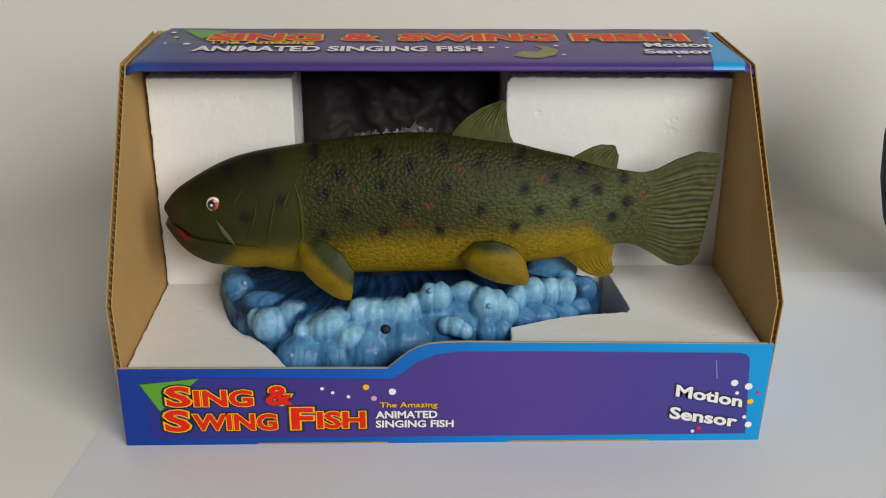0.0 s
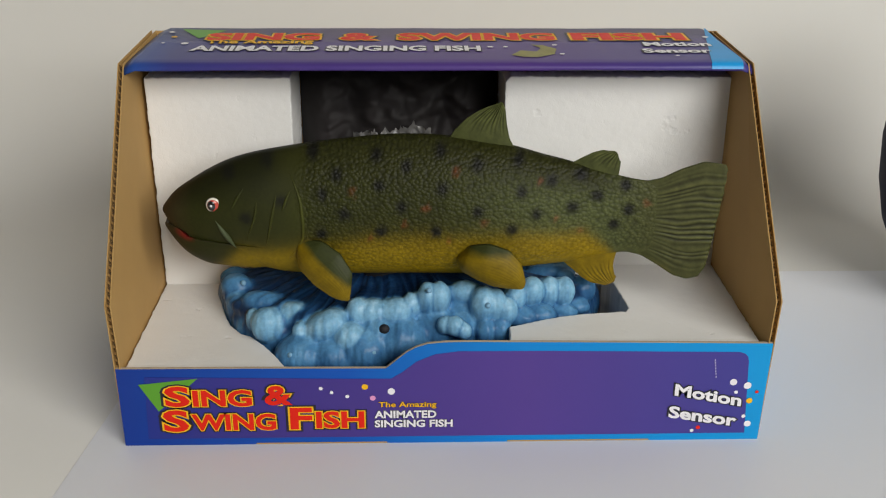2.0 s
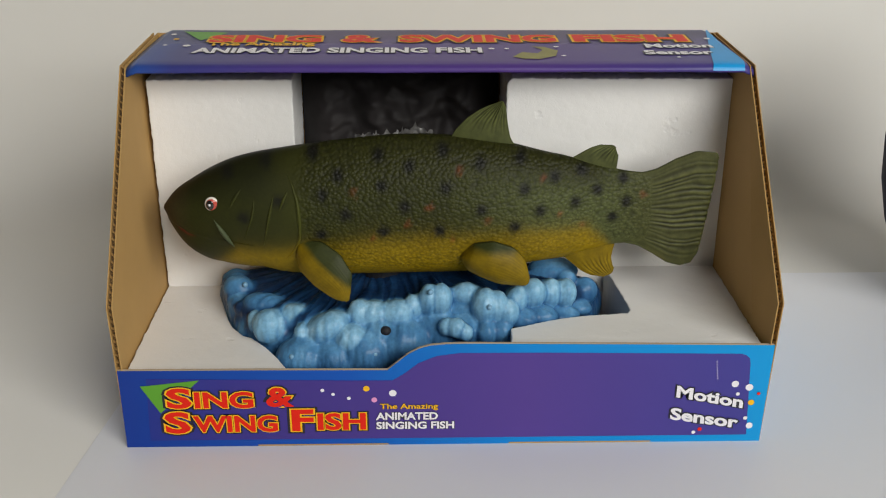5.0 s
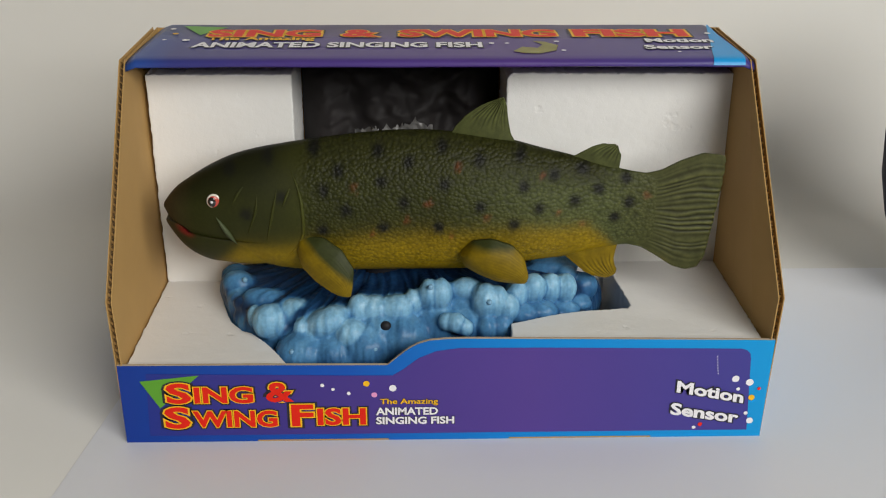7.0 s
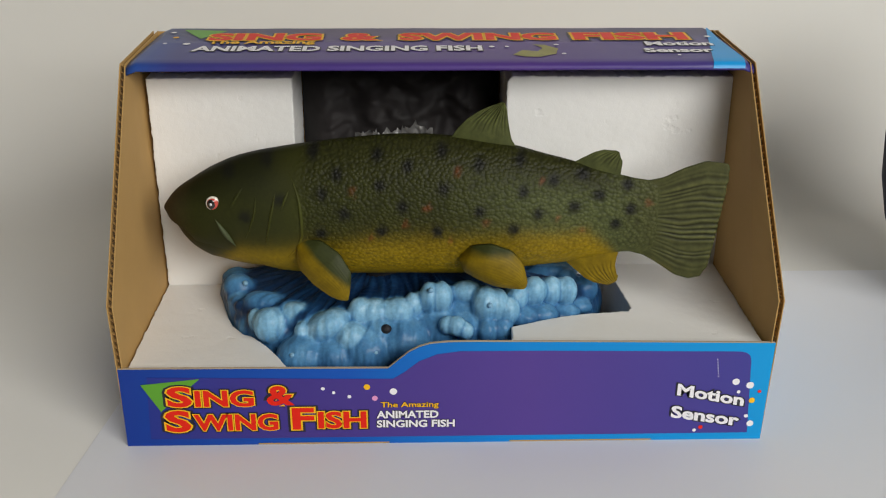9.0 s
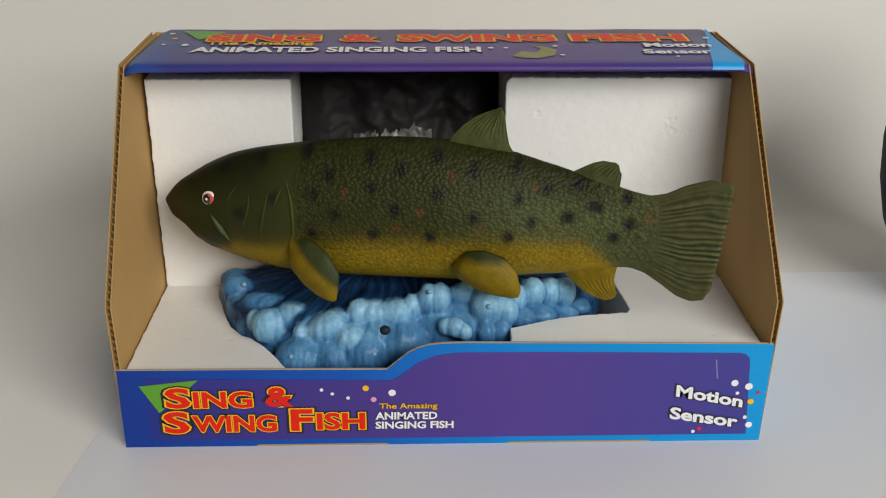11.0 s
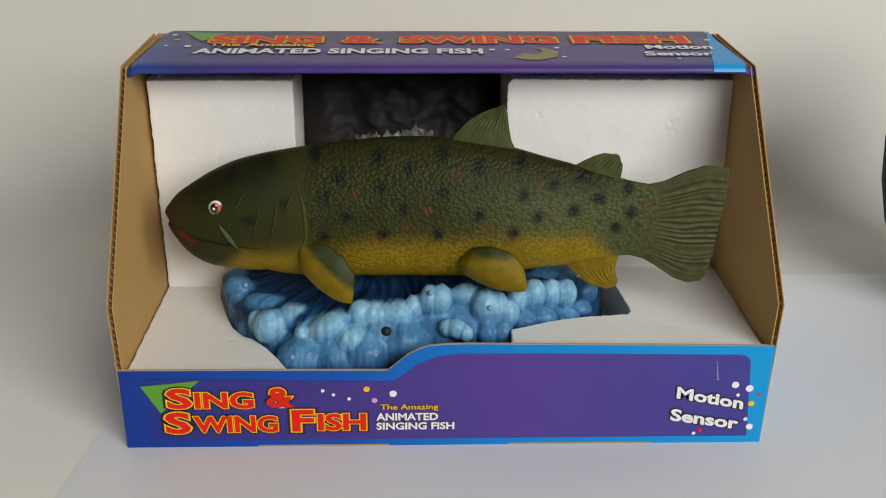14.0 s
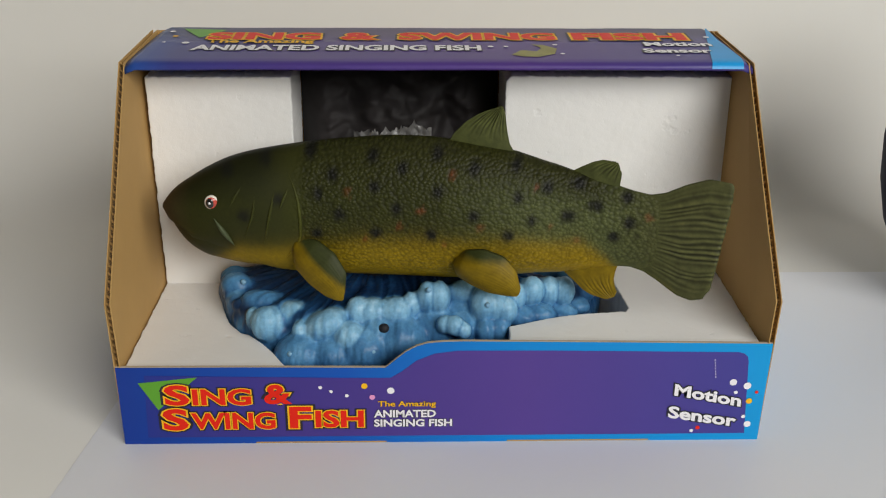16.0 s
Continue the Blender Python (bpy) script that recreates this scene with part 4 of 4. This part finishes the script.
    def jaw_paint(x, y, z):
        c = np.array(sprayed(x, z, body_w(x, z), False)[:3])
        # red inside of the lip, dark where it turns in
        d = math.hypot((x + 163.0) / 5.0, (z - 126.5 + 0.5 * (x + 163.0)) / 3.2)
        red = float(np.clip(1.35 - d, 0, 1))
        c = c * (1 - red) + np.array((0.15, 0.010, 0.008)) * red
        return (*c, 0.0)
    spray(jaw, jaw_paint)
    # eye: white rim, red ring, black pupil, highlight put in as a white bead
    ex, ez = -144.8, 143.6
    _, _, half = section(ex)
    ey = -half * math.sqrt(max(0, 1 - body_w(ex, ez) ** 2))
    eye = part("eye", ball((ex, ey + 0.4, ez - ZB), (4.5, 1.9, 4.8)), EYE_WHITE, head, "white-rimmed red and black painted eye", True)
    part("iris", ball((ex, ey - 0.25, ez - ZB), (3.8, 1.6, 4.0)), EYE_RED, eye, "", True)
    part("pupil", ball((ex - 0.55, ey - 0.75, ez - ZB), (2.9, 1.35, 3.35)), EYE_BLACK, eye, "", True)
    part("glint", ball((ex - 1.0, ey - 1.85, ez - ZB + 0.2), (0.85, 0.5, 0.95), sub=2), WHITE, eye, "", True)

    def on_skin(x, z, lift=0.0):
        zc, a, h = section(x)
        w = min(0.98, abs((z - zc) / a))
        return (x, -(h * math.sqrt(1 - w * w) + lift), z - ZB)
    for line, r in (([(-126, 154), (-130, 148.5), (-134, 141.6)], 0.9), ([(-118, 149.2), (-118.6, 142), (-120, 136), (-125.7, 121.6)], 0.9), ([(-105.7, 152), (-108, 142), (-110.3, 132), (-113.6, 117.8)], 1.0),
                    ([(-97.2, 153.8), (-100, 148), (-102.8, 141.2)], 0.9), ([(-97, 163), (-94, 156), (-91.2, 147), (-90.3, 134), (-90.6, 123.5), (-94.4, 115), (-100, 108)], 1.1)):
        pts = [along(fl([(a, b) for a, b in line]), v) for v in np.linspace(0, 1, 18)]
        bm = tube([on_skin(p[0], p[2] + ZB, 0.1) for p in pts], r)
        ob = part("gill_line", bm, SKIN, head, "", True)
        spray(ob, lambda x, y, z: (*(np.array(sprayed(x, z, body_w(x, z), False)[:3]) * 1.5), 0.0))
    # fold beside the mouth's corner, ridge under the eye; its highlight is painted pale
    pts = [along(fl([(-144, 134), (-140, 127.5), (-136.5, 122), (-132.5, 115.5)]), v) for v in np.linspace(0, 1, 16)]
    ob = part("cheek_fold", tube([on_skin(p[0], p[2] + ZB, 0.2) for p in pts], 1.7), SKIN, head, "", True)
    spray(ob, lambda x, y, z: (0.055, 0.068, 0.03, 0.0))
    part("mount", prism([(-40 + 12 * math.cos(q), 8 + 6 * math.sin(q)) for q in np.linspace(0, 2 * math.pi, 20, endpoint=False)], -14, 12), HOLE, f, "dark mount under the belly")
    return f, segs, jaw


def vase():
    """Dark rounded thing, kind unknown, placed to fit the view; only its flank shows."""
    prof = [(0.0, 0.4), (30.4, 0.4), (40.0, 6.6), (62.4, 27.7), (77.6, 60.7), (85.2, 93.6), (88.0, 127.9), (86.0, 160.9), (80.0, 191.2), (67.2, 213.7), (46.4, 226.8), (36.8, 229.5), (36.8, 238.7), (32.0, 238.7), (0.0, 226.8)]
    bm = bmesh.new()
    rings = [[bm.verts.new((r * math.cos(q) / 1000, r * math.sin(q) / 1000, z / 1000)) for q in np.linspace(0, 2 * math.pi, 64, endpoint=False)] for r, z in prof[1:-1]]
    for r0, r1 in zip(rings, rings[1:]):
        for k in range(64):
            bm.faces.new((r0[k], r0[(k + 1) % 64], r1[(k + 1) % 64], r1[k]))
    bm.faces.new(rings[0][::-1])
    bm.faces.new(rings[-1])
    ob = part("vase", bm, NAVY, None, "", True)
    tagged(ob, "dark navy rounded object of unknown kind, shaped as a vase", "vase")
    ob.location = (0.4375, 0.2, 0.0004)


room()
box()
foam()
wave()
FISH, SEGS, JAW = fish()
vase()

# ---- the swing of the tail, the nod of the head and the jaw ----
TAIL_A = [1, 10, 15, 19, 20, 9, 3, 1, 9, 15, 19, 20, 9, 5, 0, 7, 12, 19, 19.5, 8.5, 2, 0, 6, 14, 18, 18, 7, 2, 1, 7, 15, 18, 19.5, 9, 3.5, 1, 7, 13, 18, 19, 6, 2]
TAIL_B = [3, 0, 7.5, 12.5, 16.5, 18.5, 8.5, 5, 0, 4.5, 9.5, 15.5, 17.5, 9.5, 4.5, 0, 3.5, 10.5, 16.5, 18, 10, 3.5, 0, 5.5, 11.5, 15.5, 19.5, 8.5, 4.5, 1.5]
TAIL_C = [1, 5, 11, 17, 19.5, 15, 6, 2, 2, 8, 15.5, 18.5, 19, 9, 4, 1, 8, 12.5, 15.5, 18.5, 11, 5, 2, 7, 12, 19, 19, 9, 3, 0.5, 5, 13, 18.5, 19.5, 10.5, 3.5, 1, 8, 13, 17, 20, 12, 8, 2.5, 2.5, 9, 15.5, 20]
JAW_A = [10, 10, 3, 0, 0, 0, 2, 10, 6, 0, 0, 0, 0, 10, 9, 3.5, 0, 0, 0, 4, 9, 4, 1, 0, 0, 3, 8, 4, 0, 0, 0, 3, 9, 7, 2, 0, 0, 1, 6, 8, 1, 0, 0]
JAW_B = [9, 6, 0, 0, 0, 0, 2, 9, 3, 0, 0, 0, 1, 8, 5, 1, 0, 0, 0, 6, 5, 0, 0, 0, 2, 9, 8, 3, 1, 0]
JAW_C = [8, 8, 2, 0, 0, 2, 4, 10, 7, 1, 0, 0, 0, 3, 10, 4, 0, 0, 0, 1, 8, 6, 3, 0, 0, 1, 3, 8, 5, 1, 0, 0, 3.5, 7, 3, 0, 0, 0, 3, 9, 9, 1, 0, 0, 0, 8, 7, 4]
EYE = [(0, 0.79), (0.5, 0), (1, 0.1), (1.5, 0.58), (2, 0.9), (2.5, 0.68), (3, 0.15), (3.5, 0.05), (4, 0.79), (6.5, 0.5), (7, 0.84), (7.5, 0.47), (8, 0.1), (8.5, 0.15), (9, 0.7),
       (11.5, 0.7), (12, 1), (12.5, 0.05), (13, 0.1), (13.5, 0.53), (14, 0.95), (14.5, 0.79), (15, 0), (15.5, 0.15), (16, 0.74)]


def swing(t):
    """Tail (0 back to 1 front), head (0 away to 1 near) and jaw (0 shut to 1 open) at a time."""
    ts = [0.1 + 0.1 * i for i in range(len(TAIL_A))] + [6.3 + 0.1 * i for i in range(len(TAIL_B))] + [11.3 + 0.1 * i for i in range(len(TAIL_C))]
    vs = TAIL_A + TAIL_B + TAIL_C
    for g0, peaks in ((4.3, (4.65, 5.35, 6.0)), (9.3, (9.6, 10.3, 11.0))):
        for k in range(20):
            u = g0 + 0.1 * k
            ts.append(u)
            vs.append(10 + 10 * math.cos(2 * math.pi * min((abs(u - p) for p in peaks)) / 0.7))
    order = np.argsort(ts)
    tail = np.interp(t, np.array(ts)[order], np.array(vs)[order]) / 20
    js = [0.1 * i for i in range(len(JAW_A))] + [6.3 + 0.1 * i for i in range(len(JAW_B))] + [11.3 + 0.1 * i for i in range(len(JAW_C))]
    ws = JAW_A + JAW_B + JAW_C
    for g0, peaks in ((4.3, (4.5, 5.1, 5.75)), (9.3, (9.45, 10.1, 10.7))):
        for k in range(20):
            u = g0 + 0.1 * k
            js.append(u)
            ws.append(max(0, 3 + 6 * math.cos(2 * math.pi * min((abs(u - p) for p in peaks)) / 0.63)))
    order = np.argsort(js)
    js, ws = np.array(js)[order], np.array(ws)[order] / 10
    jaw = np.interp(t, js, ws)
    nod = sum(np.interp(t + d, js, ws) * k for d, k in ((-0.1, 0.3), (0, 0.45), (0.1, 0.25))) * 1.15
    known = [e for e in EYE if abs(e[0] - t) < 0.04]
    return float(tail), float(known[0][1] if known else min(nod, 1)), float(jaw)


def turn(x, tail, nod):
    """Degrees by which the body at x leans, its rear towards the window side of the box's front."""
    a = np.interp(x, [-97, -84, -60, -25, 45, 62, 74, 86, 100], [0, 4.5, 7, 8.3, 9.0, 13.5, 18, 20.5, 21.2])
    h = np.interp(x, [-100, -86, -60, -25, 0], [10.5, 8.2, 4.9, 1.9, 0])
    return tail * a - nod * h


def motions():
    times = [round(0.1 * i, 1) for i in range(161)]
    rows = {ob.name: [] for ob, _ in SEGS}
    jaw_rows = []
    for t in times:
        tail, nod, jaw = swing(t)
        nod -= 0.55
        neck, rear = (4.9 if nod > 0 else 1.2) * nod, tail
        mids = [(CUTS[i] + (CUTS[i + 1] if i + 1 < len(CUTS) else 134)) / 2 for i in range(len(CUTS))]
        node = np.array((CUTS[0] + neck, 0.0))
        # the middle of the back stays over its mount when the head nods
        node[1] = -sum(math.sin(radians(nod * float(np.interp(x, [-100, -86, -60, -25, 0], [10.5, 8.2, 4.9, 1.9, 0])))) for x in np.arange(-99.5, 0, 1.0))
        first = None
        for i, (ob, x0) in enumerate(SEGS):
            if i == 0:
                deg = turn(-101, tail, nod)
                at = node.copy()
            else:
                deg = turn(mids[i - 1], tail, nod)
                at = node.copy()
            m = pose(at[0] / 1000, at[1] / 1000, 0, 0, 0, -deg) @ pose(-x0 / 1000, 0, 0)
            rows[ob.name].append((t, m))
            if i == 0:
                first = m
            else:
                length = (CUTS[i] if i < len(CUTS) else 134) - x0
                node = node + length * np.array((math.cos(radians(deg)), -math.sin(radians(deg))))
                # neck slides with the nod, rear with the swing, to fit the camera's view
                node[0] += -neck / 5 if i <= 5 else (-0.5 * rear if 7 <= i <= 9 else (1.9 * rear if 10 <= i <= 11 else 0))
        hinge = Vector((-0.112, 0, (102 - ZB) / 1000))
        jaw_rows.append((t, first @ Matrix.Translation(hinge) @ pose(0, 0, 0, 0, 5.6 - 11.9 * jaw, 0) @ Matrix.Translation(-hinge)))
    for ob, _ in SEGS:
        walk(ob, rows[ob.name])
    walk(JAW, jaw_rows)


motions()
